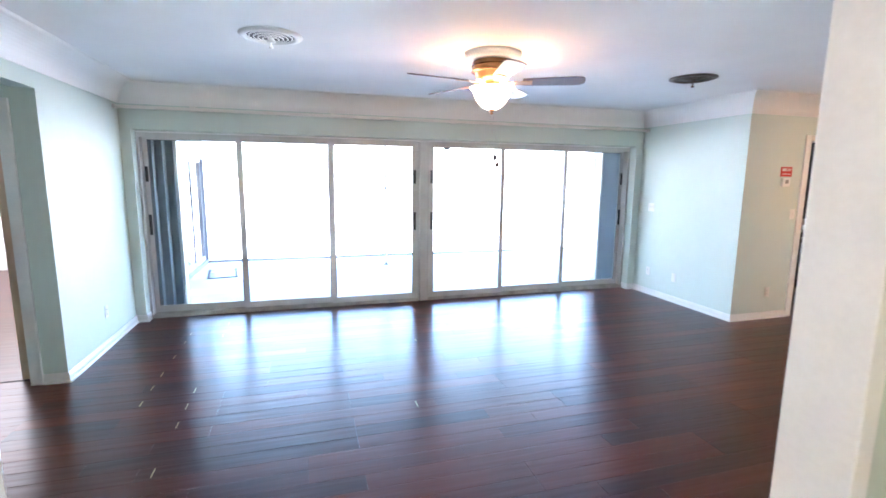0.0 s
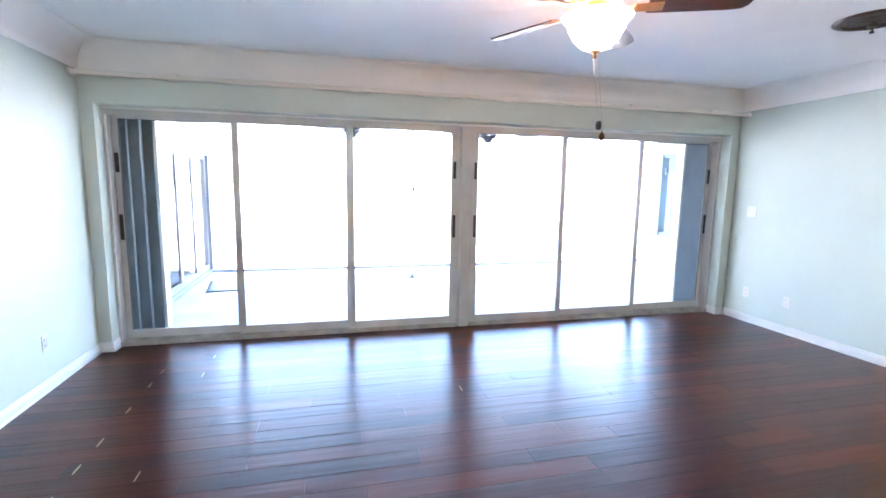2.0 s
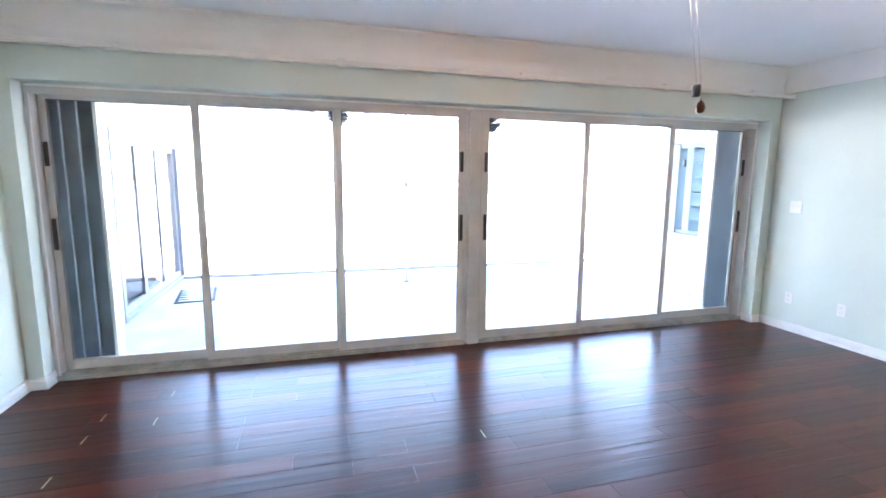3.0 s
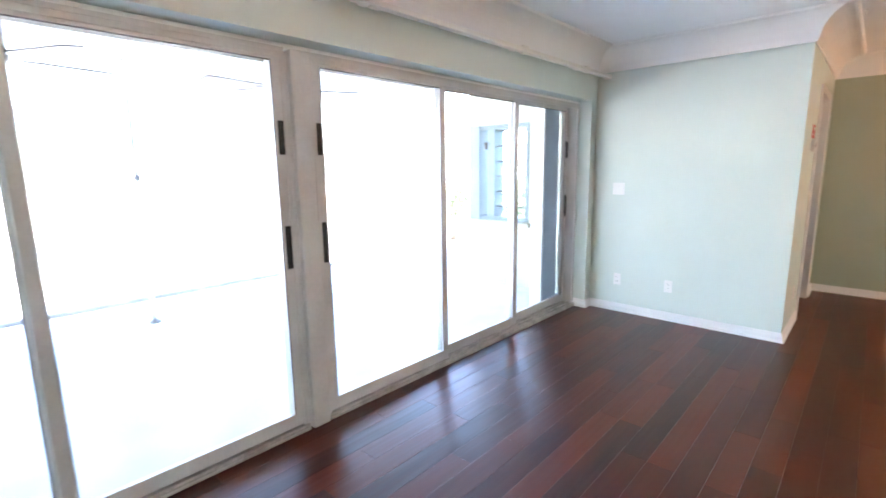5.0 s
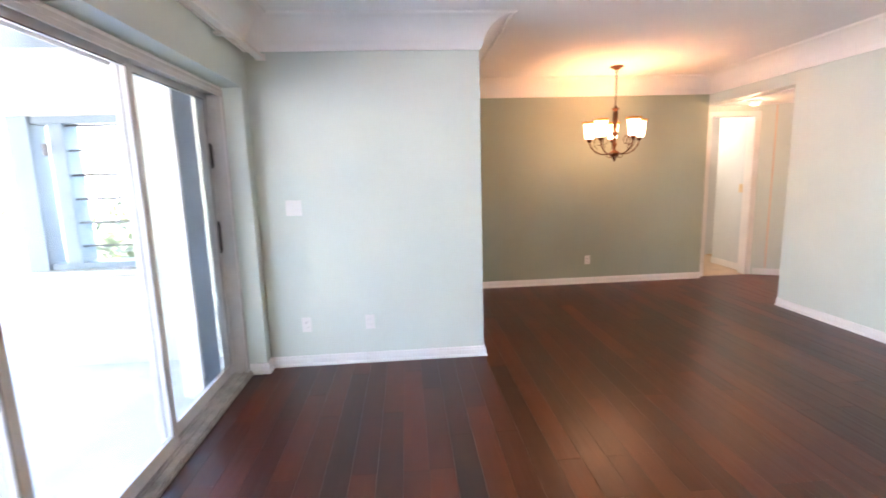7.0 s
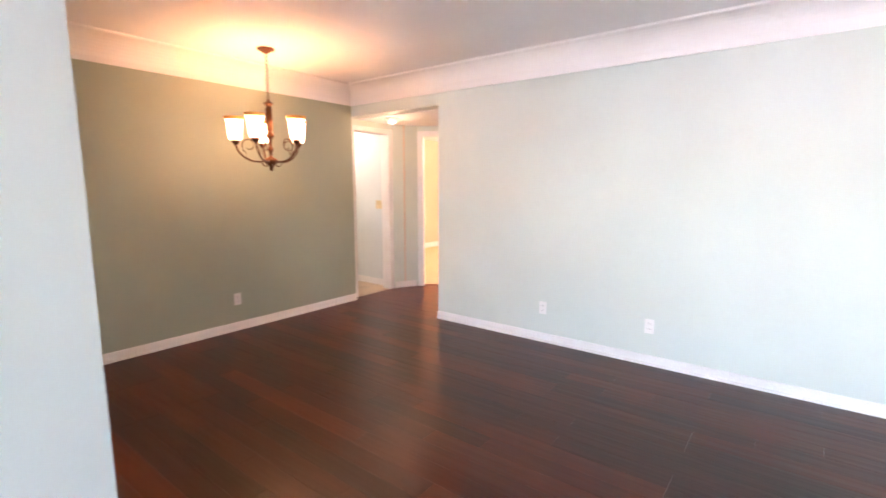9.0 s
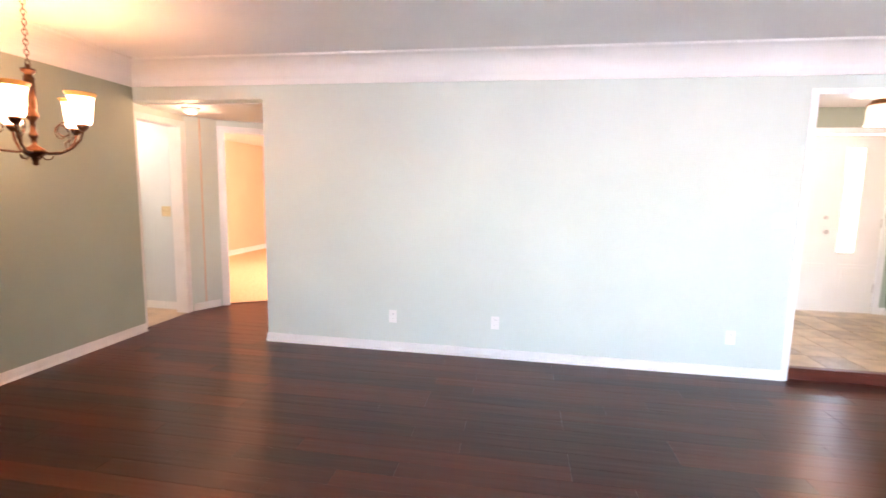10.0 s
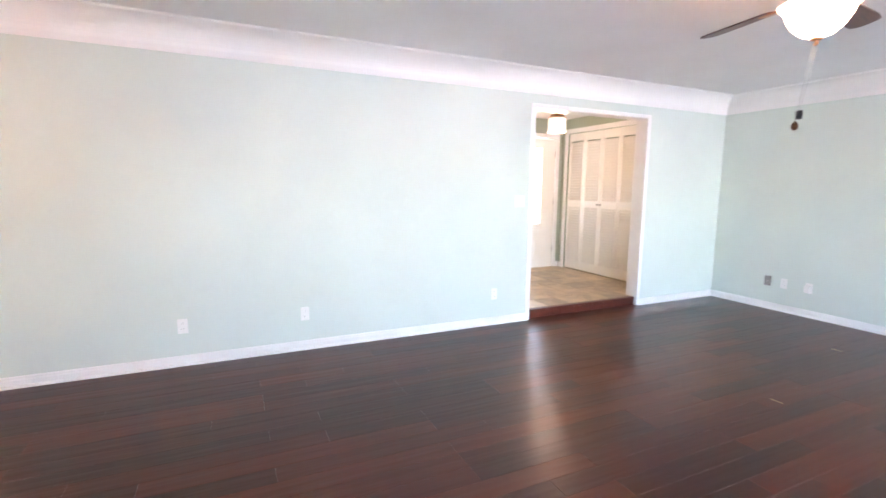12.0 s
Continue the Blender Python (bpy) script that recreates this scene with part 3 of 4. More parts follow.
part("deadbolt", lathe([(0, .02), (.022, .018), (.028, 0), (0, 0)], 20), NICKEL, fd, "satin nickel deadbolt").matrix_local = pose(.60, .04, 1.13, -90)
for z in (.25, 1.03, 1.8):
    part("hinge", boxes([(-.006, .012, .038, .05, z, z + .1)], 0.003), NICKEL, fd)

slat_me = mesh_of("slat", boxes([(-.15, .15, -.003, .003, -.028, .028)], 0.0015), CREAM)
for i in range(4):
    y0 = -1.275 + i * .3635
    t = thing("louvred_closet_door", "cream painted louvred bifold closet door, closed", "closet door", pose(CX - .03, y0 + .181, STEP + .012, 0, 0, 90 + (1.2 if i % 2 else -1.2)), "closet doors")
    part("frame", boxes([(-.179, -.143, -.015, .015, 0, 2.152), (.143, .179, -.015, .015, 0, 2.152), (-.143, .143, -.015, .015, 0, .13), (-.143, .143, -.015, .015, 1.0, 1.1), (-.143, .143, -.015, .015, 2.03, 2.152)], 0.003), CREAM, t)
    for z0, n in ((.13, 21), (1.10, 22)):
        for k in range(n):
            s = new("slat", slat_me)
            s.parent = t
            s.matrix_local = pose(0, 0, z0 + .022 + k * .0415, -39)
    if i in (1, 2):
        part("knob", lathe([(0, .035), (.014, .03), (.016, .02), (.007, .012), (.009, 0), (0, 0)], 16), NICKEL, t, "small metal knob").matrix_local = pose(.15 if i == 1 else -.15, -.015, 1.05, 90)

fl = thing("foyer_light", "small brass ceiling light with a lit cut-glass shade", "ceiling light", pose(-.12, -.32, FZ))
part("canopy", lathe([(0, 0), (.10, 0), (.10, -.012), (.05, -.03), (0, -.03)], 28), PLASTIC, fl, "white ceiling canopy")
part("stem", lathe([(0, -.03), (.012, -.03), (.012, -.10), (.04, -.115), (.085, -.125), (.09, -.14), (0, -.14)], 28), COPPER, fl)
part("shade", lathe([(.085, -.14), (.105, -.17), (.113, -.22), (.112, -.31), (.122, -.355), (.112, -.36), (.10, -.31), (.0, -.32)], 40, (0, 0, 0), .05, 10), FROST3, fl, "lit ribbed cut-glass shade")
part("collar", lathe([(.088, -.138), (.12, -.166), (.124, -.172), (.118, -.174), (.085, -.146)], 32, cap=False), COPPER, fl)
lamp("foyer_bulb", "POINT", pose(-.12, -.32, FZ - .40), .95, (1.0, .70, .45), radius=.12)

# ---- hall to the bedrooms ----
struct("ceiling_hall", boxes([(HX0 - .1, 7.1, -1.9, YB - .16, ZH - .01, ZH + .12)]), CEIL, "low white hall ceiling", "ceiling")
struct("wall_hall", boxes([(HX0 - .14, HX0, -1.75, YB - .16, 0, ZH), (6.90, 7.02, -.12, .07, 0, ZH), (6.90, 7.02, .07, .70, 2.09, ZH), (6.90, 7.0, .70, YB, 0, ZH)]), AQUA, "pale painted short hall walls", "wall")
struct("trim_hall_door", boxes([(6.882, 7.03, .685, .765, 0, 2.15), (6.882, 7.03, .02, .10, 0, 2.15), (6.882, 7.03, .10, .685, 2.085, 2.15)], 0.004), TRIM, "white painted casing of the laundry doorway", "trim")
DM = Matrix.Translation((6.735, -.31, 0)) @ Matrix.Rotation(math.atan2(-.539, -.842), 4, "Z")
HM = Matrix.Translation((6.9, 0.02, 0)) @ Matrix.Rotation(math.atan2(-.33, -.165), 4, "Z")
struct("wall_hall_corner", boxes([(-.03, .372, 0.002, .12, 0, ZH)], m=HM), AQUA, "pale painted angled corner of the hall", "wall")
struct("wall_hall_diagonal", boxes([(-.09, .07, 0.004, .10, 0, ZH), (.86, 2.0, 0, .10, 0, ZH), (.07, .86, 0, .10, 2.09, ZH)], m=DM), AQUA, "pale painted angled hall wall with bedroom doorway", "wall")
struct("trim_bedroom_door", boxes([(.005, .085, -.016, .116, 0, 2.15), (.845, .93, -.016, .116, 0, 2.15), (.085, .845, -.016, .116, 2.075, 2.15)], 0.004, DM), TRIM, "white painted bedroom door casing", "trim")
struct("baseboard", boxes([(.03, .345, -.014, .002, 0, .085)], 0.003, HM), TRIM, "white painted wooden baseboard in the hall", "baseboard")
struct("bedroom_threshold", boxes([(.085, .845, .045, .085, 0, .008)], 0.003, DM), STEPW, "dark wooden threshold strip at the carpet", "threshold")
plate("light_switch", "ivory plastic switch plate on the laundry wall", "light switch", pose(7.20, -.02, 1.15, 0, 0, 180), "double", IVORY)
struct("wall_laundry", boxes([(7.0, 7.75, -.12, -.02, 0, ZH + .1), (8.4, 8.5, -1.0, 1.2, 0, ZH + .1), (7.0, 8.5, 1.1, 1.2, 0, ZH + .1), (7.75, 8.5, -1.0, -.9, 0, ZH + .1)]), PALEB, "pale blue-white laundry room walls", "wall")
struct("ceiling_laundry", boxes([(7.0, 8.5, -1.0, 1.2, ZH + .1, ZH + .2)]), CEIL, "white laundry room ceiling", "ceiling")
struct("floor_laundry", boxes([(6.9, 8.5, -1.0, 1.2, -.06, -.002)]), TILE, "beige tiled laundry floor", "floor")
struct("baseboard", boxes([(7.0, 7.75, -.02, -.006, 0, .09)], 0.003), TRIM, "white painted wooden baseboard in the laundry", "baseboard")
# fill added to brighten the laundry walls; no fixture goes with it
lamp("laundry_fill", "POINT", pose(8.0, .5, 2.1), .75, (1.0, .80, .60), radius=.1)

struct("wall_bedroom", boxes([(9.2, 9.3, -6.0, -1.0, 0, 2.5), (4.5, 9.3, -5.6, -5.5, 0, 2.5), (4.4, 4.5, -5.6, -1.75, 0, 2.5), (6.82, 7.75, -.24, -.13, 0, 2.5), (7.65, 7.75, -1.0, -.24, 0, 2.5), (7.65, 9.3, -1.1, -1.0, 0, 2.5)]), PEACH, "warm peach painted bedroom walls", "wall")
struct("ceiling_bedroom", boxes([(4.4, 9.3, -5.6, -1.0, 2.4, 2.5), (6.6, 7.75, -1.0, -.13, 2.4, 2.5)]), CEIL, "white painted bedroom ceiling", "ceiling")
carpet = bmesh.new()
deck = [carpet.verts.new((x, y, -.004)) for x, y in ((4.4, -5.6), (9.3, -5.6), (9.3, -.36), (6.77, -.36), (4.99, -1.50), (4.4, -1.75))]
bmesh.ops.translate(carpet, vec=(0, 0, .055), verts=[v for f in bmesh.ops.extrude_face_region(carpet, geom=[carpet.faces.new(deck)])["geom"] if isinstance(f, bmesh.types.BMVert) for v in (f,)])
bmesh.ops.translate(carpet, vec=(0, 0, -.045), verts=carpet.verts[:])
bmesh.ops.recalc_face_normals(carpet, faces=carpet.faces[:])
struct("floor_bedroom", carpet, CARPET, "tan bedroom carpet", "floor")
struct("baseboard", sweep([(4.5, -5.5), (9.2, -5.5), (9.2, -1.1)], [(d, z * 1.4) for d, z in skirt], False), TRIM, "white painted bedroom baseboard", "baseboard")
# added warm fill, kept out of sight beside the doorway
lamp("bedroom_fill", "POINT", pose(6.6, -2.6, 2.0), 7.5, (1.0, .72, .52), radius=.3)

hl = thing("hall_ceiling_light", "small white dome light on the low hall ceiling", "ceiling light", pose(6.47, .45, ZH - .01))
part("base", lathe([(0, 0), (.085, 0), (.085, -.012), (.07, -.018), (0, -.018)], 28), PLASTIC, hl)
part("dome", lathe([(.068, -.016), (.064, -.035), (.045, -.052), (.02, -.060), (0, -.062)], 28, cap=False), FROST3, hl, "lit frosted dome")
lamp("hall_bulb", "POINT", pose(6.47, .45, ZH - .10), .24, (1.0, .60, .34), radius=.05)

# ---- west hall and the room beyond it ----
struct("wall_west_hall", boxes([(-3.02, XL - .15, 4.155, 4.29, 2.10, ZC), (-2.16, XL - .15, 4.155, 4.29, 0, 2.10), (-3.7, -3.02, 4.15, 4.29, 0, ZC), (-3.8, -3.7, 2.2, 4.29, 0, ZC), (-3.7, XL - .15, 2.2, 2.3, 0, ZC)]), AQUA, "pale aqua painted side hall walls", "wall")
struct("ceiling_west_hall", boxes([(-3.8, XL - .15, 2.2, 4.29, ZC - .2, ZC - .1)]), CEIL, "white side hall ceiling", "ceiling")
struct("trim_west_door", boxes([(-2.175, -2.095, 4.135, 4.30, 0, 2.15), (-3.05, -2.97, 4.135, 4.30, 0, 2.15), (-2.97, -2.175, 4.135, 4.30, 2.085, 2.15)], 0.004), TRIM, "white painted side room door casing", "trim")
struct("wall_side_room", boxes([(-6.0, -5.9, 4.29, 9.6, 0, ZC), (-6.0, -2.2, 9.5, 9.6, 0, ZC), (-6.0, -3.8, 4.19, 4.29, 0, ZC), (-2.3, -2.17, 4.29, 8.0, 0, ZC)]), PEACH, "tan painted side room walls", "wall")
struct("wainscot", boxes([(-5.9, -2.3, 9.47, 9.5, 0, .92), (-5.9, -2.3, 9.455, 9.5, .92, .96)], 0.004), TRIM, "white painted wainscot panelling", "wainscot")
struct("ceiling_side_room", boxes([(-6.0, -2.17, 4.29, 9.6, ZC, ZC + .1)]), CEIL, "white side room ceiling", "ceiling")
struct("floor_side_room", boxes([(-6.0, -2.17, 4.29, 9.6, -.06, -.004)]), WOOD, "dark glossy wood side room floor", "floor")
# added fill under the ceiling; the side room has no window or lamp modelled
lamp("side_room_fill", "AREA", look((-4.2, 8.2, 2.4), (-4.2, 8.3, 0)), 6, (0.97, .98, 1.0), size=2.2, size_y=1.6)

# ---- kitchen ----
struct("wall_kitchen_back", boxes([(XR + .14, 9.6, 5.68, YN, 0, ZC), (9.5, 9.6, YK + .14, 5.68, 0, ZC)]), KWALL, "dark slate painted kitchen walls", "wall")
struct("ceiling_kitchen", boxes([(7.0, 9.6, YK, 6.05, ZC, ZC + .12)]), CEIL, "white kitchen ceiling", "ceiling")
struct("floor_kitchen", boxes([(XR + .14, 9.6, YK + .02, 5.7, -.06, -.003)]), KFLOOR, "tan wood-look kitchen floor", "floor")
for i in range(6):
    t = thing("base_cabinet", "dark espresso kitchen base cabinet, closed", "cabinet", pose(6.3 + .53 * i, 5.1, 0), "kitchen base cabinets")
    part("body", boxes([(0, .525, 0.02, .57, .1, .87), (0.0, .525, .08, .57, 0, .1)]), KCAB, t)
    d = part("door", boxes([(.01, .515, 0, .02, .12, .68)], 0.003), KCAB, t)
    part("handle", boxes([(.44, .455, -.03, -.018, .52, .64), (.44, .455, -.018, 0, .525, .535), (.44, .455, -.018, 0, .625, .635)]), NICKEL, d, "nickel bar handle")
    d = part("drawer_front", boxes([(.01, .515, 0, .02, .70, .86)], 0.003), KCAB, t)
    part("handle", boxes([(.20, .33, -.03, -.018, .775, .79), (.205, .215, -.018, 0, .775, .79), (.315, .325, -.018, 0, .775, .79)]), NICKEL, d, "nickel bar handle")
wt = thing("worktop", "pale laminate kitchen worktop with low backsplash", "worktop")
part("slab", boxes([(6.28, 9.5, 5.08, 5.68, .87, .91)], 0.005), KTOP, wt)
part("backsplash", boxes([(6.28, 9.5, 5.655, 5.68, .91, 1.01)], 0.004), KTOP, wt)
plate("wall_outlet", "white outlet on the dark kitchen wall", "outlet", pose(8.7, 5.68, 1.17), "outlet")

# ---- porch ----
PZ = -.12
struct("patio_slab", boxes([(-2.3, 7.6, 6.05, 10.3, -.3, PZ), (SX0, SX1, 5.84, 6.05, -.3, -.004)]), PATIO, "pale sunlit concrete patio slab", "patio")
struct("ceiling_porch", boxes([(-2.3, 5.3, 6.05, 10.3, 2.55, 2.67)]), PORCHC, "pale blue painted porch ceiling", "ceiling")
struct("kerb_porch", boxes([(-2.0, 7.4, 10.15, 10.27, PZ, PZ + .05)], 0.01), KERB, "low grey kerb along the patio edge", "kerb")
struct("wall_porch_east", boxes([(5.2, 5.35, 6.05, 6.88, PZ, 2.55), (5.2, 5.35, 6.88, 7.86, PZ, .74), (5.2, 5.35, 6.88, 7.86, 2.02, 2.55)]), STUCCO, "pale yellow stucco porch wall with a window opening", "wall")
# unseen slab, added so no sun leaks in between the ceilings
struct("roof", boxes([(-6.1, 9.8, -5.8, 6.06, 2.72, 2.84), (-6.1, 5.5, 6.06, 10.4, 2.72, 2.84)]), STUCCO, "unseen flat slab added over the house and porch to block sun", "roof")
struct("wall_porch_west", boxes([(-2.15, -2.0, 6.05, 7.7, PZ, 2.55), (-2.15, -2.0, 7.7, 10.3, 2.0, 2.55)]), STUCCO, "pale stucco porch wall with a sliding door", "wall")
struct("ground", boxes([(-900, 900, -900, 900, -.5, -.31)]), DECK, "pale sunlit paved ground running to the horizon", "ground")


jw = thing("jalousie_window", "pale blue framed jalousie window with tilted glass slats", "window")
part("frame", boxes([(5.19, 5.36, 6.88, 6.93, .74, 2.02), (5.19, 5.36, 6.93, 7.82, 1.96, 2.02), (5.19, 5.36, 6.93, 7.82, .74, .80)], 0.004), BLUEF, jw)
part("mullion", boxes([(5.17, 5.37, 7.40, 7.52, .80, 1.96)], 0.005), BLUEF, jw)
part("mullion", boxes([(5.17, 5.37, 7.66, 7.84, .74, 2.02)], 0.005), BLUEF, jw)
part("latch", boxes([(5.14, 5.17, 7.52, 7.56, 1.70, 1.80)], 0.004), DARK, jw, "dark latch")
for k in range(6):
    z = .90 + .2 * k
    sl = part("slat", boxes([(-.07, .07, 6.93, 7.40, -.003, .003)]), GLASS, jw)
    sl.matrix_local = pose(5.27, 0, z, 0, 35)
    part("slat_edge", boxes([(-.075, -.066, 6.93, 7.40, -.008, .008)]), SLATM, sl, "dark metal slat edge")
part("sill", boxes([(5.10, 5.19, 6.82, 7.86, .69, .745)], 0.006), STUCCO, jw)
part("crank", boxes([(5.06, 5.10, 6.96, 7.02, .745, .775)], 0.006), GREYP, jw, "grey window crank")

sw = thing("porch_sliding_door", "grey aluminium sliding glass door on the porch wall", "sliding door")
part("frame", boxes([(-2.14, -1.99, 7.7, 7.78, PZ, 2.0), (-2.14, -1.99, 10.2, 10.28, PZ, 2.0), (-2.14, -1.99, 7.78, 10.2, 1.93, 2.0), (-2.14, -1.99, 7.78, 10.2, PZ, PZ + .06)], 0.004), GREYF, sw)
for a, b in ((7.78, 8.6), (8.58, 9.4), (9.38, 10.2)):
    p = part("door_panel", boxes([(-2.08, -2.04, a, a + .06, PZ + .06, 1.93), (-2.08, -2.04, b - .06, b, PZ + .06, 1.93), (-2.08, -2.04, a + .06, b - .06, 1.86, 1.93), (-2.08, -2.04, a + .06, b - .06, PZ + .06, PZ + .14)], 0.003), GREYF, sw)
    part("pane", boxes([(-2.064, -2.056, a + .05, b - .05, PZ + .13, 1.87)]), GLASS, p)
# one dark sheet stands for the curtains and the dim room behind them
struct("backdrop_dark_room", boxes([(-2.9, -2.8, 7.7, 10.3, PZ, 2.0)]), KWALL, "blue-grey curtain backdrop, darkened for the dim room behind the porch glass", "curtain")

dm = thing("doormat", "dark woven patterned doormat on the patio", "doormat", pose(-1.55, 8.95, PZ, 0, 0, 8))
part("weave", boxes([(-.24, .24, -.42, .42, 0, .012)], 0.004), MATM, dm)
part("stripes", boxes([(-.2, .2, y - .02, y + .02, .012, .0145) for y in (-.33, -.2, -.07, .07, .2, .33)]), KTOP, dm, "pale woven stripes")

pp = thing("porch_pole", "slim white metal pole on the patio", "pole", pose(1.43, 9.12, PZ))
part("shaft", tube([(0, 0, .02), (0, 0, 1.3), (0, 0, 2.67)], .022, 12), PLASTIC, pp)
part("base", lathe([(0, 0), (.06, 0), (.06, .015), (.03, .03), (.026, .05), (0, .05)], 20), GREYP, pp)
part("clamp", lathe([(.022, 1.5), (.034, 1.5), (.034, 1.56), (.022, 1.56)], 16, cap=False), GREYP, pp)


def porch_fan(x, y, turn):
    t = thing("porch_ceiling_fan", "dark grey porch ceiling fan with slim blades", "ceiling fan", pose(x, y, 2.55, 0, 0, turn), "porch fans")
    part("canopy", lathe([(0, 0), (.07, 0), (.07, -.03), (.02, -.06), (.015, -.31), (0, -.31)], 24), FANM, t)
    part("motor", lathe([(0, -.31), (.1, -.32), (.12, -.35), (.12, -.40), (.07, -.43), (.05, -.47), (0, -.48)], 28), FANM, t)
    for i in range(5):
        b = part("blade", boxes([(.2, .70, -.065, .065, -.005, .005)], 0.003), FANM, t)
        b.matrix_local = pose(0, 0, -.385, 0, 0, 72 * i) @ pose(0, 0, 0, 10)
        part("blade_iron", boxes([(.09, .24, -.015, .015, -.008, -.004)]), FANM, b)


porch_fan(.33, 7.6, 10)
porch_fan(2.2, 7.55, 46)


def shrub(x, y, h, seed):
    rnd = random.Random(seed)
    t = thing("garden_shrub", "leafy green garden shrub beyond the porch", "shrub", pose(x, y, -.31), "garden shrubs")
    bm = bmesh.new()
    tips = []
    for k in range(7):
        a, l = rnd.uniform(0, 6.28), rnd.uniform(.6, 1.0) * h
        pts = [(0.05 * math.cos(a), .05 * math.sin(a), 0), (.18 * l * math.cos(a), .18 * l * math.sin(a), .5 * l), (.4 * l * math.cos(a), .4 * l * math.sin(a), l)]
        b2 = tube(pts, .022, 6, .3)
        me = bpy.data.meshes.new("tmp")
        b2.to_mesh(me)
        b2.free()
        bm.from_mesh(me)
        bpy.data.meshes.remove(me)
        tips.append(pts)
    part("branches", bm, BARK, t)
    vs, fs = [], []
    for k in range(1300):
        pts = rnd.choice(tips)
        u = rnd.uniform(.35, 1.08)
        c = Vector(pts[1]).lerp(Vector(pts[2]), u) + Vector((rnd.gauss(0, .17), rnd.gauss(0, .17), rnd.gauss(0, .15))) * h
        q = Euler((rnd.uniform(-1, 1), rnd.uniform(-1, 1), rnd.uniform(0, 6.3))).to_matrix()
        s = rnd.uniform(.04, .09)
        n = len(vs)
        for p in ((-s, 0, 0), (0, -s * .4, .01), (s, 0, 0), (0, s * .4, .01)):
            v = c + q @ Vector(p)
            vs.append((v.x, v.y, max(v.z, .03)))
        fs.append((n, n + 1, n + 2, n + 3))
    me = bpy.data.meshes.new("crown")
    me.from_pydata(vs, [], fs)
    me.materials.append(LEAF)
    o = new("crown", me)
    o.parent = t


for k, (x, y, h) in enumerate(((7.3, 7.9, 1.3), (8.2, 9.0, 1.6), (8.6, 11.2, 1.5))):
    shrub(x, y, h, k)

lf = thing("fallen_leaf", "dry curled brown leaf lying on the patio", "leaf", pose(6.5, 8.7, PZ, 0, 0, 35))
bm = bmesh.new()
ribs = []
for k in range(7):
    u = k / 6
    w = .035 * math.sin(math.pi * (.08 + .9 * u))
    x, z = -.11 + .22 * u, .006 + .055 * (2 * u - 1) ** 2
    ribs.append([bm.verts.new((x, w * c, z + .018 * c * c)) for c in (-1, 0, 1)])
for a, b in zip(ribs, ribs[1:]):
    for k in range(2):
        bm.faces.new((a[k], b[k], b[k + 1], a[k + 1])).smooth = True
bmesh.ops.solidify(bm, geom=bm.faces[:], thickness=0.003)
part("blade", bm, BARK, lf)
part("stalk", tube([(.105, 0, .058), (.14, .008, .05), (.17, .012, .03)], .003, 6, .6), BARK, lf)

# ---- step at the foyer ----
struct("foyer_step", boxes([(FX0 + .02, FX1 - .02, YB - .10, YB - .03, 0, STEP - .02), (FX0 + .02, FX1 - .02, YB - .10, YB - .02, STEP - .02, STEP - .001)], 0.004), STEPW, "dark mahogany wooden step riser", "step")

# ---- foyer tiles ----
ff = struct("floor_foyer", boxes([(CX - .75, 1.5, -1.56, YB - .105, 0, STEP - .006)]), GROUT, "beige ceramic tiled foyer floor", "floor")
TS = .305
tile_me = mesh_of("tile", boxes([(-TS / 2 + .003, TS / 2 - .003, -TS / 2 + .003, TS / 2 - .003, -.006, 0)], 0.0015), TILE)
for i in range(8):
    for j in range(7):
        x, y = CX + .15 + i * TS, -1.42 + .15 + j * TS
        if x > 1.3 or y > YB - .2:
            continue
        o = new("tile", tile_me)
        o.parent = ff
        o.matrix_local = pose(x, y, STEP, 0, 0, 90 * ((i * 7 + j * 3) % 4))

# ---- plank floor ----
floor = struct("floor", boxes([(-3.8, 6.9, 0.62, 5.84, -.08, -.005), (HX0, 6.9, -1.6, .62, -.08, -.0055), (XL - .3, -1.9, 4.0, 4.3, -.08, -.006)]), SUB, "dark glossy hand-scraped wood plank floor", "floor")
PW = .13


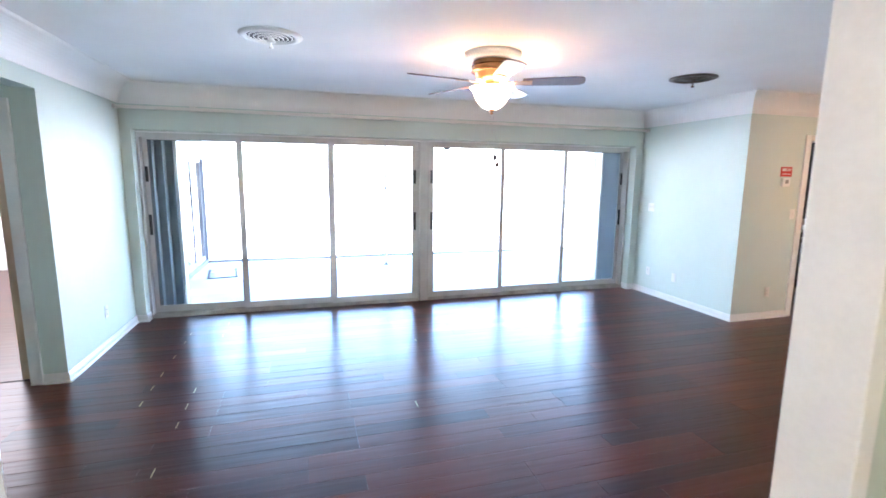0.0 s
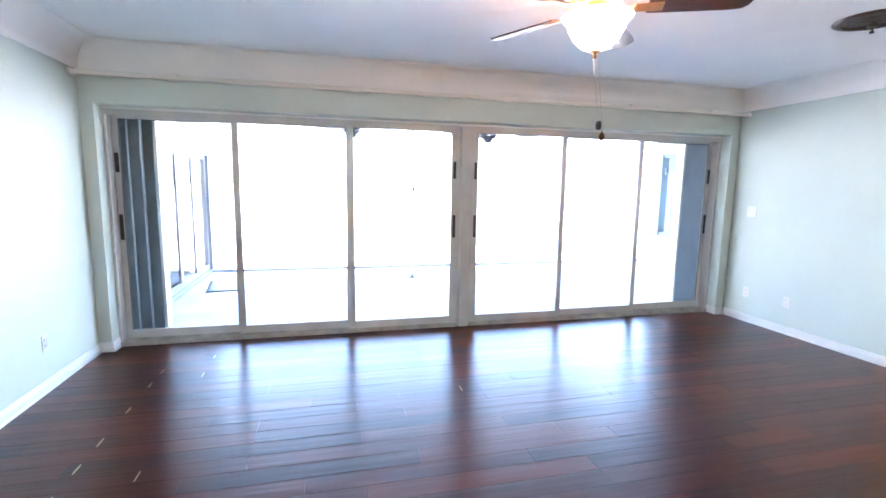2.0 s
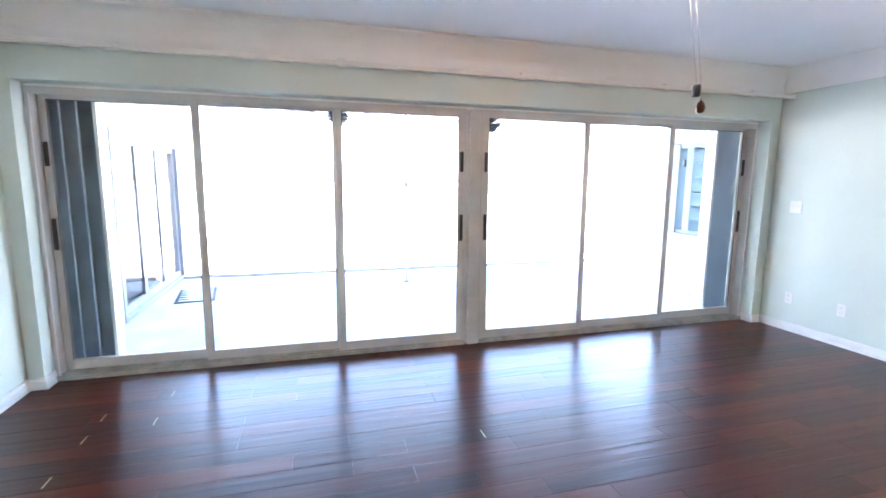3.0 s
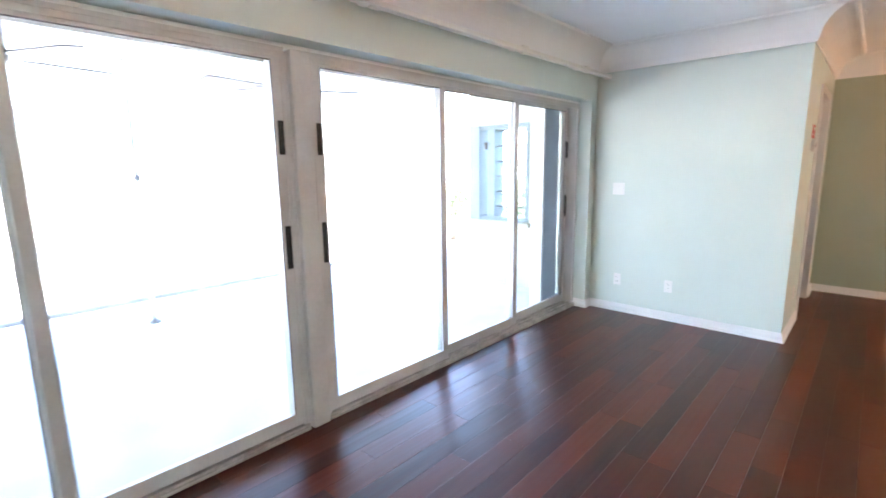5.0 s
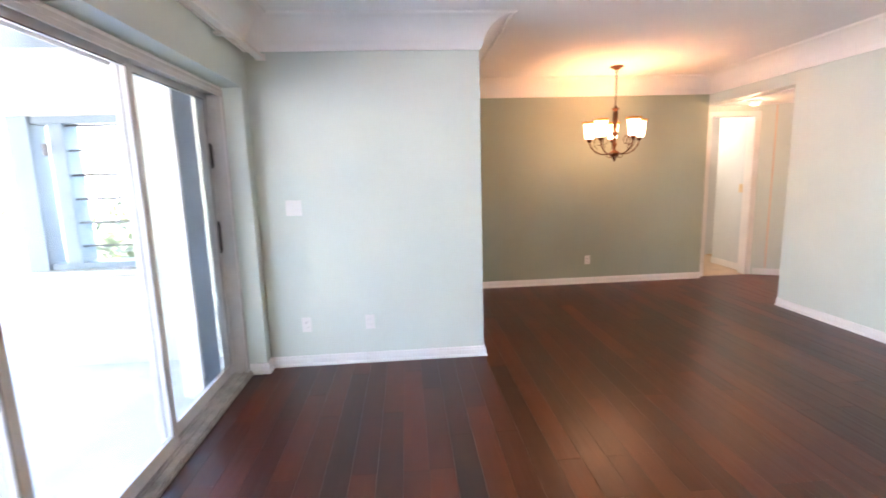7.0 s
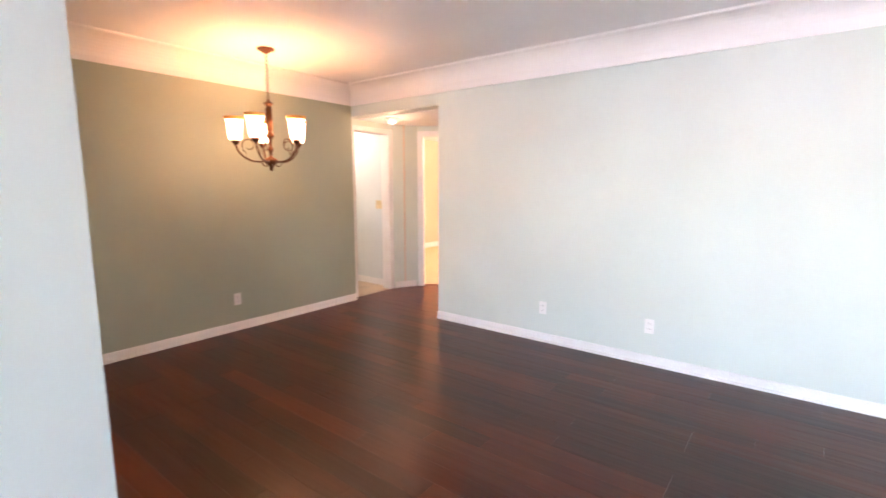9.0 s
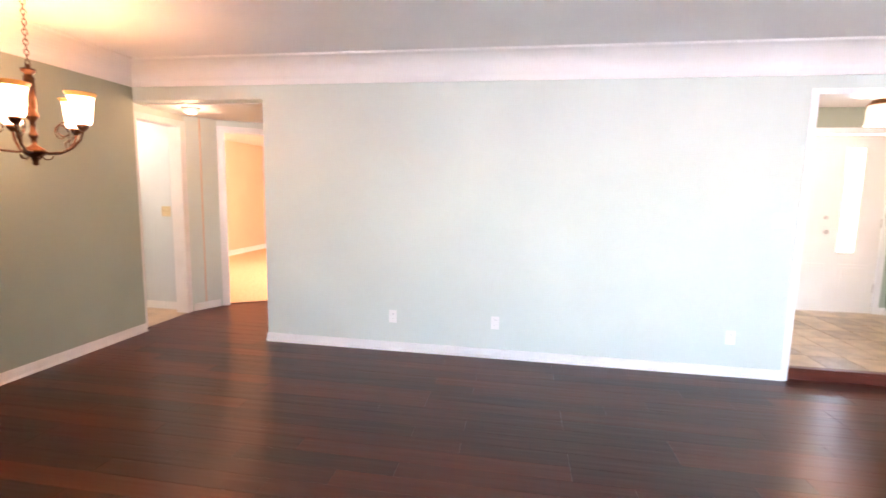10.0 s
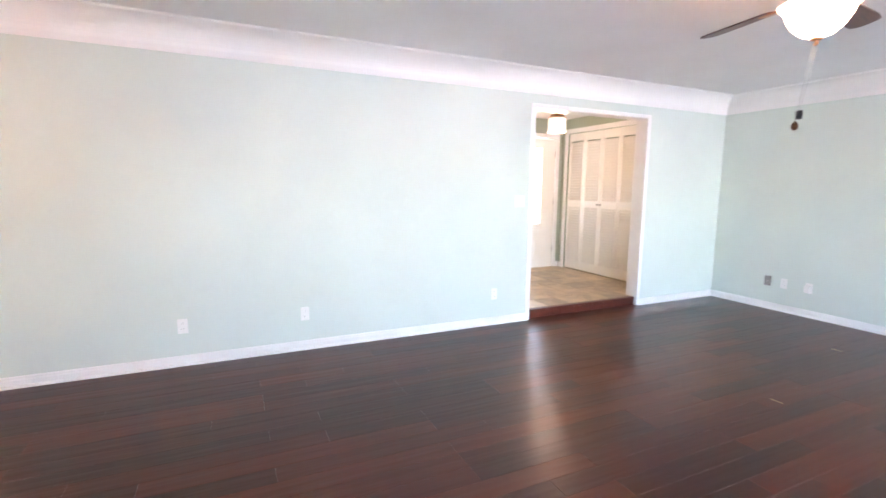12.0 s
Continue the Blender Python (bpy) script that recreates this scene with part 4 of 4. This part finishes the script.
def plank_verts(l):
    a, b, e = l / 2 - .0004, PW / 2 - .0004, .0009
    v = [(-a, -b, -.006), (a, -b, -.006), (a, b, -.006), (-a, b, -.006), (-a, -b, -e * .6), (a, -b, -e * .6), (a, b, -e * .6), (-a, b, -e * .6),
         (-a + e, -b + e, 0), (a - e, -b + e, 0), (a - e, b - e, 0), (-a + e, b - e, 0)]
    f = [(8, 9, 10, 11), (4, 5, 9, 8), (5, 6, 10, 9), (6, 7, 11, 10), (7, 4, 8, 11), (0, 1, 5, 4), (1, 2, 6, 5), (2, 3, 7, 6), (3, 0, 4, 7)]
    return v, f


plank_me = {}


def plank(x0, x1, y):
    l = round(x1 - x0, 2)
    if l not in plank_me:
        me = bpy.data.meshes.new("plank")
        v, f = plank_verts(l)
        me.from_pydata(v, [], f)
        me.materials.append(WOOD)
        plank_me[l] = me
    o = new("plank", plank_me[l])
    o.parent = floor
    o.matrix_local = pose((x0 + x1) / 2, y, 0)


rnd = random.Random(7)
rest_v, rest_f = [], []
y = YB - .12 + PW / 2
row = 0
while y < 5.85:
    x = XL - rnd.choice((0, .3, .6, .9))
    while x < XS:
        l = rnd.choice((.6, .9, 1.2, 1.2, 1.5, 1.5))
        plank(max(x, XL), min(x + l, XS + .05), y) if min(x + l, XS + .05) - max(x, XL) > .05 else None
        x += l
    y += PW
for ya, yb, xa, xb in ((-1.55, YB - .13, HX0, 6.9), (2.3, 4.28, -3.7, XL)):
    y = ya + PW / 2
    while y < yb:
        x = xa - rnd.choice((0, .4, .7))
        while x < xb:
            l = rnd.choice((.9, 1.2, 1.5))
            a, b = max(x, xa), min(x + l, xb)
            if b - a > .05:
                v, f = plank_verts(b - a)
                n = len(rest_v)
                rest_v += [(p[0] + (a + b) / 2, p[1] + y, p[2] - .0005) for p in v]
                rest_f += [tuple(i + n for i in q) for q in f]
            x += l
        y += PW
me = bpy.data.meshes.new("hall_planks")
me.from_pydata(rest_v, [], rest_f)
me.materials.append(WOOD)
hp = tagged(new("hall_planks", me), kind="stuff")
hp.parent = floor

# thin pale strips across some end joints
strip_me = mesh_of("joint_strip", boxes([(-.003, .003, -.042, .042, -.002, .0012)], 0.0004), IVORY)
for x, rows in ((-1.27, (3.59, 3.85, 4.11, 4.46, 4.83, 5.18)), (-.95, (2.67, 3.17, 3.44, 3.68, 5.03, 5.44)), (.93, (4.38,)), (.63, (3.02,))):
    for y in rows:
        o = new("joint_strip", strip_me)
        o.parent = floor
        o.matrix_local = pose(x, YB - .12 + PW * (round((y - YB + .12) / PW - .5) + .5), 0)
